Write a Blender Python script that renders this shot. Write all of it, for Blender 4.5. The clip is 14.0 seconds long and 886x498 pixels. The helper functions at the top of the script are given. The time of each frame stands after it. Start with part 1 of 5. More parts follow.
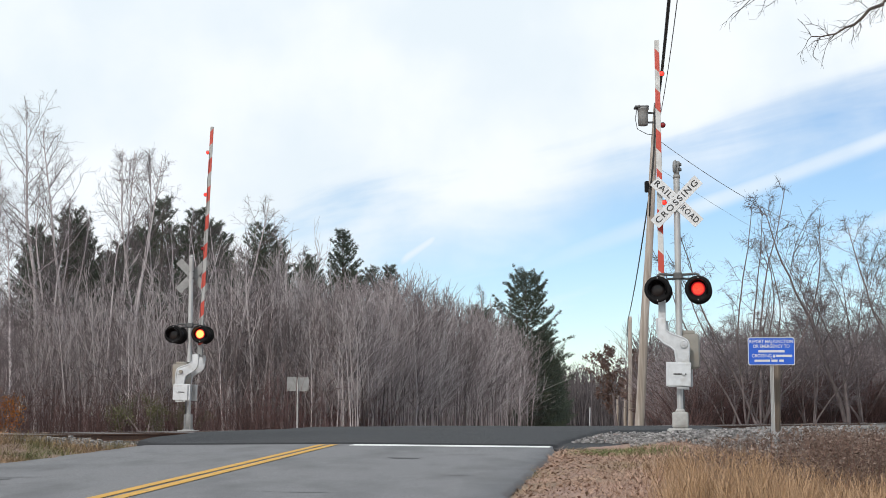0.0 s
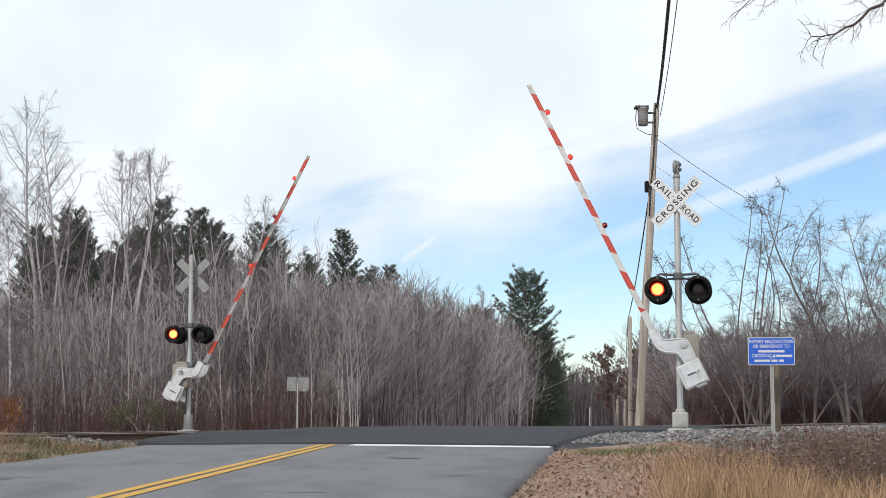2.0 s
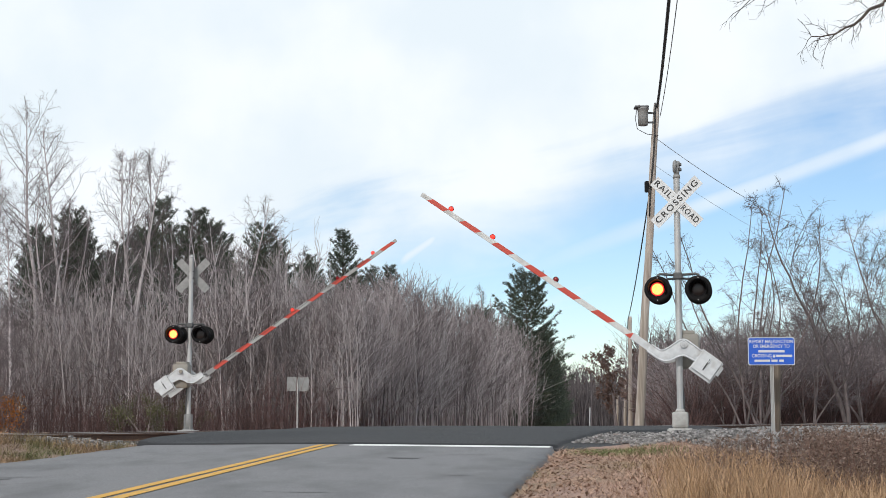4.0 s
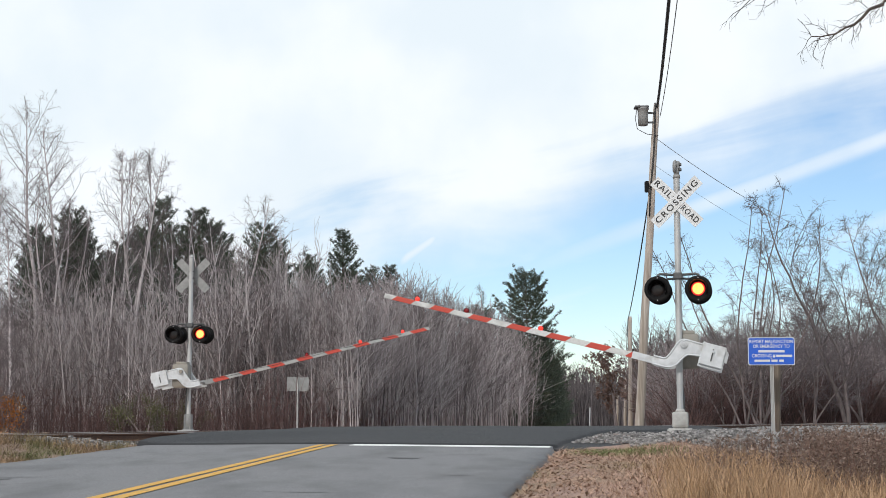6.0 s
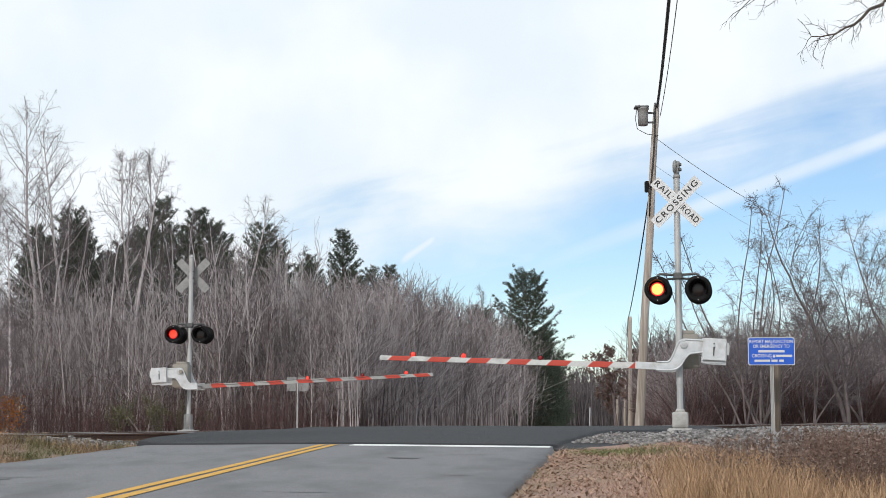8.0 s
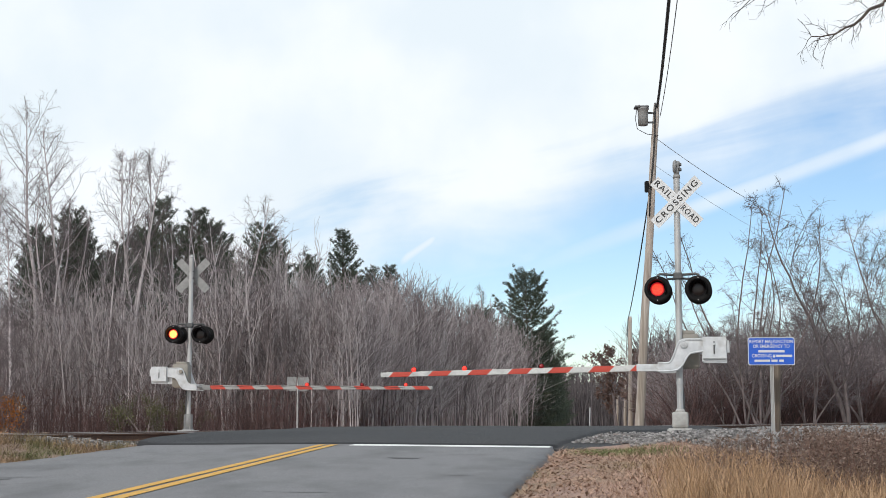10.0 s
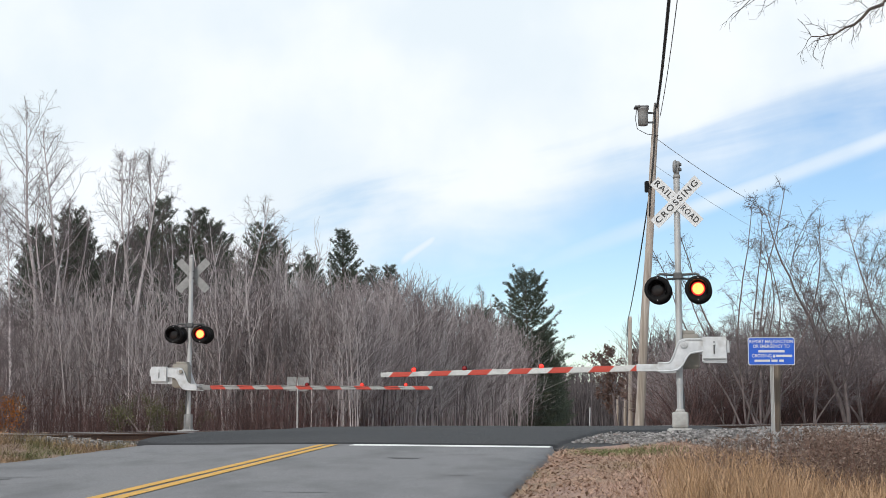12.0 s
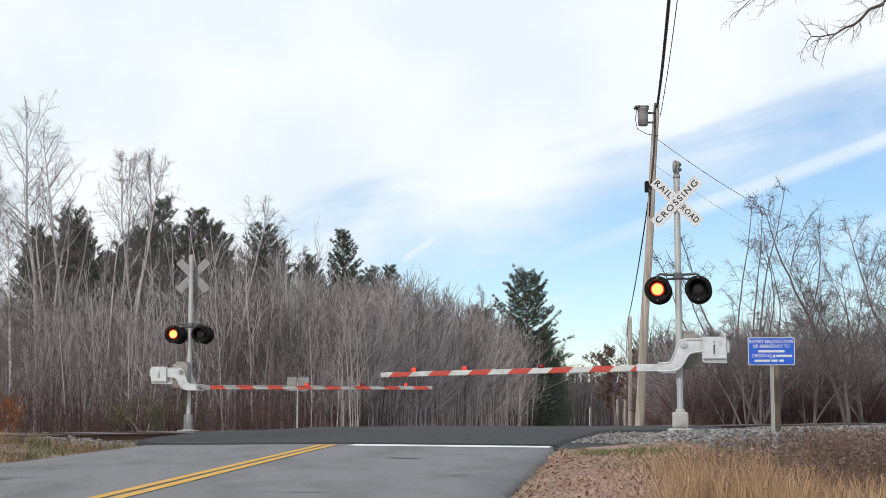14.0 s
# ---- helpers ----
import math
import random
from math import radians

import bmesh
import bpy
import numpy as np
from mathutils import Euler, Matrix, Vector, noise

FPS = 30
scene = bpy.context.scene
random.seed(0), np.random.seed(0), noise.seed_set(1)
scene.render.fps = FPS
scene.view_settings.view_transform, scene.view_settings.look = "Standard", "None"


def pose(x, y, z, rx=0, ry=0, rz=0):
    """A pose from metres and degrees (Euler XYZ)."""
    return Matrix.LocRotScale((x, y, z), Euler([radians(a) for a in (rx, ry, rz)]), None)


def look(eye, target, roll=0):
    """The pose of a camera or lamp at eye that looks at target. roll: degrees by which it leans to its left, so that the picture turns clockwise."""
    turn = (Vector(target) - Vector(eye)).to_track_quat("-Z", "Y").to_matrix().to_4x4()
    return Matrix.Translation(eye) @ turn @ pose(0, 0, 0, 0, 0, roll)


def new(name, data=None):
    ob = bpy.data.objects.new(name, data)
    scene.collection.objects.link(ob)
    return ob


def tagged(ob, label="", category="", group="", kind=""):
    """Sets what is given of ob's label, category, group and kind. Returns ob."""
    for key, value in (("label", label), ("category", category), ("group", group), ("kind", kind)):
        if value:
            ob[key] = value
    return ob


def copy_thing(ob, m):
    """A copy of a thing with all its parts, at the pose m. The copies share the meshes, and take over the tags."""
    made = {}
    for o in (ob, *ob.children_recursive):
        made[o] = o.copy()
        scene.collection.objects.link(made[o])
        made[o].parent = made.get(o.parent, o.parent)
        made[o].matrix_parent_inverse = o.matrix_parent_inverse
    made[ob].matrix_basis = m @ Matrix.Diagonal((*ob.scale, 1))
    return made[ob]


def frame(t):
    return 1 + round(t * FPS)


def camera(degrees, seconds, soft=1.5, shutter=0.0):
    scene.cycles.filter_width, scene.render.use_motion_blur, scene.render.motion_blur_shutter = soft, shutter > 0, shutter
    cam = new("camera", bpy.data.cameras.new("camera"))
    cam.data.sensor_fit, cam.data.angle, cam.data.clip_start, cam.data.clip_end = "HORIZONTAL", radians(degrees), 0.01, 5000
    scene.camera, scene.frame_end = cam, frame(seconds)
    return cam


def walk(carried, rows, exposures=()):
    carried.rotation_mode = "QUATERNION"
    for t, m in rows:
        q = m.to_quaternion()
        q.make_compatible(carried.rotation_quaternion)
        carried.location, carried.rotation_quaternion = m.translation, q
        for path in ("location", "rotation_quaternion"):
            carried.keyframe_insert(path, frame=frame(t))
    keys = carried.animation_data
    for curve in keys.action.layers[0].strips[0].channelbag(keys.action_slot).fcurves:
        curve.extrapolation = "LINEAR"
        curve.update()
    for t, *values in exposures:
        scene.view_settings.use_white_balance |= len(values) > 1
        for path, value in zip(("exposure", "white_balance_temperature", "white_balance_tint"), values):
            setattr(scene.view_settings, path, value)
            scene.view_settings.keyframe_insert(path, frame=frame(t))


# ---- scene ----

# ---- camera: a tripod on the verge, low, tilted up a little ----
cam = camera(34.82, 14.0, 0.65)
EYE = pose(0, 0, 0.33, 96.71, 0, 0)
walk(cam, [(0.0, EYE), (14.0, EYE)], [(0.0, 0.0), (14.0, 0.0)])

# ---- world and sun ----
ROAD = radians(7.0)          # the road's heading, clockwise from +y
SUN_ELEV, SUN_AZ = 32.0, 205.0   # behind the camera, to the left


def build_world():
    w = bpy.data.worlds.new("sky")
    scene.world = w
    w.use_nodes = True
    nt = w.node_tree
    nt.nodes.clear()
    N, L = nt.nodes.new, nt.links.new

    def math_node(op, a, b=None, c=None):
        n = N("ShaderNodeMath")
        n.operation = op
        for i, v in enumerate((a, b, c)):
            if v is None:
                continue
            if isinstance(v, (int, float)):
                n.inputs[i].default_value = v
            else:
                L(v, n.inputs[i])
        return n.outputs[0]

    def ramp(v, lo, hi):
        n = N("ShaderNodeMapRange")
        n.interpolation_type = "SMOOTHSTEP"
        L(v, n.inputs[0])
        n.inputs[1].default_value, n.inputs[2].default_value = lo, hi
        return n.outputs[0]

    tc = N("ShaderNodeTexCoord").outputs["Generated"]
    sep = N("ShaderNodeSeparateXYZ")
    L(tc, sep.inputs[0])
    x, y, z = sep.outputs
    # thick cloud above a slanting edge, open sky with streaks below it
    edge = math_node("SUBTRACT", z, math_node("MULTIPLY_ADD", x, 0.25, 0.138))
    along = math_node("MULTIPLY_ADD", z, 0.24, x)
    comb = N("ShaderNodeCombineXYZ")
    L(math_node("MULTIPLY", along, 2.2), comb.inputs[0])
    L(math_node("MULTIPLY", edge, 9.0), comb.inputs[1])
    L(y, comb.inputs[2])
    n1 = N("ShaderNodeTexNoise")
    n1.inputs["Scale"].default_value, n1.inputs["Detail"].default_value = 2.0, 5.0
    n1.inputs["Distortion"].default_value = 0.6
    L(comb.outputs[0], n1.inputs["Vector"])
    n2 = N("ShaderNodeTexNoise")
    n2.inputs["Scale"].default_value, n2.inputs["Detail"].default_value = 7.0, 6.0
    L(tc, n2.inputs["Vector"])
    soft = math_node("ADD", math_node("MULTIPLY", math_node("SUBTRACT", n1.outputs[0], 0.5), 0.22),
                     math_node("MULTIPLY", math_node("SUBTRACT", n2.outputs[0], 0.5), 0.10))
    cover = ramp(math_node("ADD", edge, soft), -0.06, 0.035)
    low = ramp(z, 0.07, -0.01)                     # pale towards the horizon
    streak = math_node("MULTIPLY", ramp(n1.outputs[0], 0.52, 0.75), 0.55)
    # one thin trail of high cloud
    trail = math_node("ABSOLUTE", math_node("SUBTRACT", z, math_node("MULTIPLY_ADD", x, 0.344, 0.083)))
    trail = math_node("MULTIPLY", ramp(trail, 0.010, 0.001), ramp(x, 0.02, 0.2))
    trail = math_node("MULTIPLY", trail, math_node("MULTIPLY_ADD", n2.outputs[0], 0.8, 0.25))
    wisp = math_node("ABSOLUTE", math_node("SUBTRACT", z, math_node("MULTIPLY_ADD", x, 0.68, 0.1285)))
    wisp = math_node("MULTIPLY", ramp(wisp, 0.007, 0.0), ramp(math_node("ABSOLUTE", math_node("ADD", x, 0.017)), 0.018, 0.008))
    trail = math_node("MAXIMUM", trail, math_node("MULTIPLY", wisp, 0.85))
    cover = math_node("MAXIMUM", cover, math_node("MULTIPLY", low, 0.35))
    cover = math_node("MAXIMUM", cover, streak)
    cover = math_node("MAXIMUM", cover, trail)
    sky = N("ShaderNodeTexSky")
    sky.sky_type, sky.sun_disc = "NISHITA", False
    sky.sun_elevation, sky.sun_rotation = radians(SUN_ELEV), radians(SUN_AZ)
    sky.air_density, sky.dust_density, sky.ozone_density = 1.0, 0.2, 2.5
    blue = N("ShaderNodeMixRGB")
    blue.blend_type = "MULTIPLY"
    blue.inputs[0].default_value = 1.0
    L(sky.outputs[0], blue.inputs[1])
    blue.inputs[2].default_value = (SKY_GAIN * 0.95, SKY_GAIN * 1.0, SKY_GAIN * 1.06, 1)
    cloud = N("ShaderNodeMixRGB")
    L(ramp(n2.outputs[0], 0.35, 0.65), cloud.inputs[0])
    cloud.inputs[1].default_value = (0.83, 0.92, 0.99, 1)
    cloud.inputs[2].default_value = (0.97, 1.02, 1.06, 1)
    mix = N("ShaderNodeMixRGB")
    L(cover, mix.inputs[0])
    L(blue.outputs[0], mix.inputs[1])
    L(cloud.outputs[0], mix.inputs[2])
    bg = N("ShaderNodeBackground")
    L(mix.outputs[0], bg.inputs[0])
    bg.inputs[1].default_value = 1.0
    out = N("ShaderNodeOutputWorld")
    L(bg.outputs[0], out.inputs[0])


SKY_GAIN = 0.115
build_world()
sun = new("sun", bpy.data.lights.new("sun", "SUN"))
sun.data.energy, sun.data.angle, sun.data.color = 1.9, radians(5), (1.0, 0.955, 0.9)
az = radians(SUN_AZ)
sun_dir = Vector((math.sin(az) * math.cos(radians(SUN_ELEV)), math.cos(az) * math.cos(radians(SUN_ELEV)), math.sin(radians(SUN_ELEV))))
sun.matrix_world = look(sun_dir * 50, (0, 0, 0))


# ---- materials ----
def material(name, c1, c2, rough=0.8, scale=8.0, metal=0.0, bump=0.0, bump_scale=40.0, stretch=(1, 1, 1), c3=None, c3_scale=0.6,
             c3_lo=0.5, c3_hi=0.7, island=0.0, per_object=0.0, emit=None, emit_strength=0.0, spec=0.5, lo=0.3, hi=0.7):
    """Two colours mixed by fine noise, a third by broad noise; optional bump and variation per piece."""
    m = bpy.data.materials.new(name)
    m.use_nodes = True
    nt = m.node_tree
    N, L = nt.nodes.new, nt.links.new
    b = nt.nodes["Principled BSDF"]
    tc = N("ShaderNodeTexCoord")
    mp = N("ShaderNodeMapping")
    mp.inputs["Scale"].default_value = stretch
    L(tc.outputs["Object"], mp.inputs[0])

    def noise_fac(s, a, z, detail=5.0):
        n = N("ShaderNodeTexNoise")
        n.inputs["Scale"].default_value, n.inputs["Detail"].default_value = s, detail
        L(mp.outputs[0], n.inputs["Vector"])
        r = N("ShaderNodeMapRange")
        L(n.outputs[0], r.inputs[0])
        r.inputs[1].default_value, r.inputs[2].default_value = a, z
        return r.outputs[0]

    mix = N("ShaderNodeMixRGB")
    L(noise_fac(scale, lo, hi), mix.inputs[0])
    mix.inputs[1].default_value, mix.inputs[2].default_value = (*c1, 1), (*c2, 1)
    col = mix.outputs[0]
    if c3:
        m3 = N("ShaderNodeMixRGB")
        L(noise_fac(c3_scale, c3_lo, c3_hi), m3.inputs[0])
        L(col, m3.inputs[1])
        m3.inputs[2].default_value = (*c3, 1)
        col = m3.outputs[0]
    for amount, src in ((island, "island"), (per_object, "object")):
        if amount:
            if src == "island":
                rnd = N("ShaderNodeNewGeometry").outputs["Random Per Island"]
            else:
                rnd = N("ShaderNodeObjectInfo").outputs["Random"]
            r = N("ShaderNodeMapRange")
            L(rnd, r.inputs[0])
            r.inputs[3].default_value, r.inputs[4].default_value = 1 - amount, 1 + amount
            hs = N("ShaderNodeHueSaturation")
            L(r.outputs[0], hs.inputs["Value"])
            L(col, hs.inputs["Color"])
            col = hs.outputs[0]
    L(col, b.inputs["Base Color"])
    b.inputs["Roughness"].default_value, b.inputs["Metallic"].default_value = rough, metal
    b.inputs["Specular IOR Level"].default_value = spec
    if bump:
        bn = N("ShaderNodeBump")
        bn.inputs["Strength"].default_value = bump
        bn.inputs["Distance"].default_value = 0.02
        L(noise_fac(bump_scale, 0, 1), bn.inputs["Height"])
        L(bn.outputs[0], b.inputs["Normal"])
    if emit:
        b.inputs["Emission Color"].default_value, b.inputs["Emission Strength"].default_value = (*emit, 1), emit_strength
    return m


def stripe_material(name, pair, phase, worn):
    """Red and white retroreflective bands, slanting, along a gate arm; pair: length of a red and a white band; worn:
    factor on the white.
    """
    m = material(name, (0.5 * worn, 0.5 * worn, 0.49 * worn), (0.62 * worn, 0.62 * worn, 0.605 * worn), rough=0.5, scale=30, c3=(0.36 * worn, 0.35 * worn, 0.34 * worn), c3_scale=3)
    nt = m.node_tree
    N, L = nt.nodes.new, nt.links.new
    b = nt.nodes["Principled BSDF"]
    white = b.inputs["Base Color"].links[0].from_socket
    tc = N("ShaderNodeTexCoord")
    sep = N("ShaderNodeSeparateXYZ")
    L(tc.outputs["Object"], sep.inputs[0])
    a = N("ShaderNodeMath")
    a.operation = "MULTIPLY_ADD"
    L(sep.outputs[2], a.inputs[0])
    a.inputs[1].default_value = -1.0
    L(sep.outputs[0], a.inputs[2])
    d = N("ShaderNodeMath")
    d.operation = "MULTIPLY_ADD"
    L(a.outputs[0], d.inputs[0])
    d.inputs[1].default_value, d.inputs[2].default_value = 1 / pair, phase
    f = N("ShaderNodeMath")
    f.operation = "FRACT"
    L(d.outputs[0], f.inputs[0])
    g = N("ShaderNodeMath")
    g.operation = "GREATER_THAN"
    L(f.outputs[0], g.inputs[0])
    g.inputs[1].default_value = 0.5
    nz = N("ShaderNodeTexNoise")
    nz.inputs["Scale"].default_value = 14
    red = N("ShaderNodeMixRGB")
    L(nz.outputs[0], red.inputs[0])
    red.inputs[1].default_value, red.inputs[2].default_value = (0.55, 0.055, 0.03, 1), (0.42, 0.05, 0.03, 1)
    mx = N("ShaderNodeMixRGB")
    L(g.outputs[0], mx.inputs[0])
    L(white, mx.inputs[1])
    L(red.outputs[0], mx.inputs[2])
    L(mx.outputs[0], b.inputs["Base Color"])
    return m


def lens_material(name, bright, deep, rim, strength):
    """Lit lamp lens: bright cells on a red ground."""
    m = bpy.data.materials.new(name)
    m.use_nodes = True
    nt = m.node_tree
    N, L = nt.nodes.new, nt.links.new
    b = nt.nodes["Principled BSDF"]
    b.inputs["Base Color"].default_value = (0.3, 0.01, 0.01, 1)
    tc = N("ShaderNodeTexCoord")
    ln = N("ShaderNodeVectorMath")
    ln.operation = "LENGTH"
    L(tc.outputs["Object"], ln.inputs[0])
    r = N("ShaderNodeMapRange")
    L(ln.outputs["Value"], r.inputs[0])
    r.inputs[1].default_value, r.inputs[2].default_value = 0.137, 0.149
    vo = N("ShaderNodeTexVoronoi")
    vo.inputs["Scale"].default_value = 36
    L(tc.outputs["Object"], vo.inputs["Vector"])
    c = N("ShaderNodeMixRGB")
    L(vo.outputs["Distance"], c.inputs[0])
    c.inputs[1].default_value, c.inputs[2].default_value = (*bright, 1), (*deep, 1)
    e = N("ShaderNodeMixRGB")
    L(r.outputs[0], e.inputs[0])
    L(c.outputs[0], e.inputs[1])
    e.inputs[2].default_value = (*rim, 1)
    L(e.outputs[0], b.inputs["Emission Color"])
    b.inputs["Emission Strength"].default_value = strength
    return m


M = {}
M["asphalt_old"] = material("worn asphalt", (0.13, 0.128, 0.1333), (0.205, 0.2019, 0.207), 0.85, 60, bump=0.35, bump_scale=140, stretch=(1, 0.35, 1),
                            c3=(0.115, 0.114, 0.117), c3_scale=1.6, c3_lo=0.46, c3_hi=0.72)
M["asphalt_new"] = material("fresh asphalt", (0.03, 0.031, 0.034), (0.052, 0.053, 0.057), 0.85, 50, bump=0.5, bump_scale=120,
                            c3=(0.045, 0.045, 0.047), c3_scale=0.5, spec=0.3)
M["crack"] = material("crack sealant", (0.03, 0.03, 0.032), (0.05, 0.05, 0.05), 0.7, 20)
M["yellow"] = material("yellow road paint", (0.62, 0.33, 0.03), (0.5, 0.27, 0.04), 0.7, 25, c3=(0.3, 0.22, 0.1), c3_scale=6, c3_lo=0.58, c3_hi=0.75)
M["white_paint"] = material("white road paint", (0.78, 0.78, 0.76), (0.68, 0.68, 0.66), 0.7, 25, c3=(0.4, 0.4, 0.4), c3_scale=7, c3_lo=0.6, c3_hi=0.8)
M["rail_side"] = material("rusty rail steel", (0.11, 0.055, 0.035), (0.07, 0.04, 0.03), 0.85, 30, bump=0.3)
M["rail_top"] = material("worn rail head", (0.22, 0.2, 0.19), (0.33, 0.31, 0.3), 0.5, 20, metal=0.5)
M["sleeper"] = material("creosoted wood", (0.06, 0.045, 0.035), (0.1, 0.08, 0.06), 0.9, 12, stretch=(1, 6, 6), bump=0.5)
M["stone"] = material("grey ballast stone", (0.13, 0.122, 0.118), (0.36, 0.342, 0.335), 0.9, 14, island=0.55, bump=0.4, bump_scale=60)
# darker than the loose stones: the shade in their gaps is put into this colour
M["gravel"] = material("packed gravel", (0.08, 0.077, 0.074), (0.19, 0.183, 0.177), 0.95, 28, bump=0.9, bump_scale=40, c3=(0.2, 0.17, 0.14), c3_scale=0.8, c3_lo=0.55, c3_hi=0.75)
M["soil"] = material("dry verge", (0.215, 0.134, 0.106), (0.385, 0.26, 0.21), 0.95, 22, bump=0.8, bump_scale=45,
                     c3=(0.19, 0.15, 0.09), c3_scale=0.5, c3_lo=0.5, c3_hi=0.7)
M["mast"] = material("aluminium mast", (0.42, 0.42, 0.42), (0.52, 0.52, 0.51), 0.5, 6, metal=0.35, stretch=(1, 1, 0.3), c3=(0.33, 0.32, 0.31), c3_scale=2.5)
M["cast"] = material("painted cast aluminium", (0.5, 0.515, 0.53), (0.6, 0.615, 0.63), 0.5, 9, c3=(0.4, 0.39, 0.38), c3_scale=4, c3_lo=0.55, c3_hi=0.8)
M["box_tan"] = material("weathered enclosure paint", (0.22, 0.205, 0.18), (0.28, 0.26, 0.225), 0.6, 8, c3=(0.24, 0.2, 0.16), c3_scale=4)
M["dark_metal"] = material("dark bracket steel", (0.06, 0.062, 0.065), (0.11, 0.11, 0.11), 0.5, 20, metal=0.3)
M["black"] = material("black enamel", (0.006, 0.006, 0.007), (0.011, 0.010, 0.010), 0.65, 14, spec=0.15)
M["lens_off"] = material("unlit red lens", (0.006, 0.003, 0.003), (0.01, 0.004, 0.004), 0.3, 30)
M["lens_on"] = lens_material("lit signal lens", (1.0, 0.5, 0.12), (1.0, 0.27, 0.045), (0.3, 0.004, 0.008), 3.0)
M["lens_weak"] = lens_material("weakly lit signal lens", (1.0, 0.11, 0.05), (0.9, 0.03, 0.015), (0.35, 0.006, 0.012), 1.15)
M["small_on"] = material("lit arm lamp", (0.4, 0.02, 0.01), (0.4, 0.02, 0.01), 0.3, emit=(1.0, 0.05, 0.035), emit_strength=1.15)
M["small_off"] = material("unlit arm lamp", (0.28, 0.012, 0.015), (0.2, 0.01, 0.012), 0.25, 30)
M["sign_white"] = material("white sign sheeting", (0.58, 0.59, 0.6), (0.66, 0.67, 0.68), 0.5, 10, c3=(0.58, 0.58, 0.57), c3_scale=3)
M["sign_back"] = material("bare sign back", (0.2, 0.2, 0.2), (0.27, 0.27, 0.265), 0.5, 8, metal=0.3)
M["sign_black"] = material("black lettering", (0.015, 0.015, 0.015), (0.02, 0.02, 0.02), 0.6)
M["sign_blue"] = material("blue sign sheeting", (0.012, 0.09, 0.52), (0.016, 0.11, 0.58), 0.45, 6)
M["stripes"] = stripe_material("red and white arm bands", 0.79, 0.21, 1.0)
M["stripes_far"] = stripe_material("red and greyer white arm bands", 0.83, 0.41, 0.62)
M["concrete"] = material("pale concrete", (0.36, 0.35, 0.335), (0.46, 0.45, 0.435), 0.85, 12, bump=0.4, c3=(0.32, 0.3, 0.27), c3_scale=3)
M["pole_wood"] = material("weathered pole wood", (0.31, 0.255, 0.215), (0.52, 0.46, 0.41), 0.85, 9, stretch=(3, 3, 0.12), bump=0.5, bump_scale=30,
                          c3=(0.2, 0.16, 0.12), c3_scale=1.6)
M["post_wood"] = material("old brown post wood", (0.1, 0.075, 0.058), (0.17, 0.135, 0.105), 0.9, 9, stretch=(3, 3, 0.15), bump=0.5)
M["cable"] = material("black cable sheath", (0.015, 0.015, 0.016), (0.03, 0.03, 0.03), 0.6)
M["wire"] = material("grey wire", (0.12, 0.12, 0.12), (0.17, 0.17, 0.17), 0.5)
M["tank"] = material("grey transformer paint", (0.2, 0.2, 0.2), (0.28, 0.28, 0.275), 0.5, 8)
M["bark_pale"] = material("pale aspen bark", (0.56, 0.51, 0.515), (0.36, 0.32, 0.325), 0.9, 7, stretch=(1, 1, 0.5), bump=0.4, bump_scale=30,
                          c3=(0.1, 0.095, 0.09), c3_scale=2.2, c3_lo=0.6, c3_hi=0.74, per_object=0.2)
M["bark_grey"] = material("grey brown bark", (0.1159, 0.09262, 0.09), (0.2189, 0.1781, 0.175), 0.9, 9, stretch=(1, 1, 0.4), bump=0.5, bump_scale=30,
                          c3=(0.09, 0.08, 0.07), c3_scale=2, per_object=0.2)
M["twig"] = material("bare twigs", (0.1, 0.082, 0.086), (0.19, 0.16, 0.166), 0.9, 3, island=0.35, per_object=0.15)
M["twig_dark"] = material("dark bare twigs", (0.055, 0.045, 0.04), (0.09, 0.075, 0.065), 0.9, 3, island=0.3)
M["thicket"] = material("thicket stems", (0.145, 0.121, 0.122), (0.42, 0.36, 0.362), 0.9, 1.5, island=0.6,
                        c3=(0.14, 0.113, 0.112), c3_scale=0.12, c3_lo=0.45, c3_hi=0.7)
M["birch_twig"] = material("pale birch stems", (0.34, 0.3, 0.3), (0.6, 0.54, 0.54), 0.9, 1.5, island=0.35)
# stems a little lighter: the haze of distance is mixed into their colour
M["wood_far"] = material("far wood stems", (0.075, 0.064, 0.066), (0.16, 0.137, 0.14), 0.9, 0.6, island=0.5)
M["cane"] = material("red brown canes", (0.058, 0.034, 0.032), (0.135, 0.08, 0.075), 0.9, 0.8, island=0.6, c3=(0.105, 0.044, 0.044), c3_scale=0.15, c3_lo=0.52, c3_hi=0.7)
M["needles"] = material("pine needles", (0.036, 0.052, 0.037), (0.078, 0.098, 0.067), 0.7, 1.2, island=0.35, c3=(0.075, 0.085, 0.035), c3_scale=0.35, c3_lo=0.55, c3_hi=0.75, per_object=0.2)
M["pine_bark"] = material("pine bark", (0.07, 0.055, 0.045), (0.12, 0.095, 0.08), 0.95, 8, bump=0.5)
M["straw"] = material("golden dry grass", (0.285, 0.1716, 0.092), (0.437, 0.2904, 0.1748), 0.85, 2, island=0.45, c3=(0.3, 0.18, 0.09), c3_scale=0.5)
M["short_grass"] = material("short faded grass", (0.34, 0.213, 0.148), (0.5, 0.342, 0.26), 0.9, 2, island=0.4, c3=(0.26, 0.22, 0.1), c3_scale=0.45, c3_lo=0.52, c3_hi=0.68)
M["green_grass"] = material("green grass", (0.13, 0.17, 0.05), (0.22, 0.24, 0.09), 0.85, 2, island=0.3)
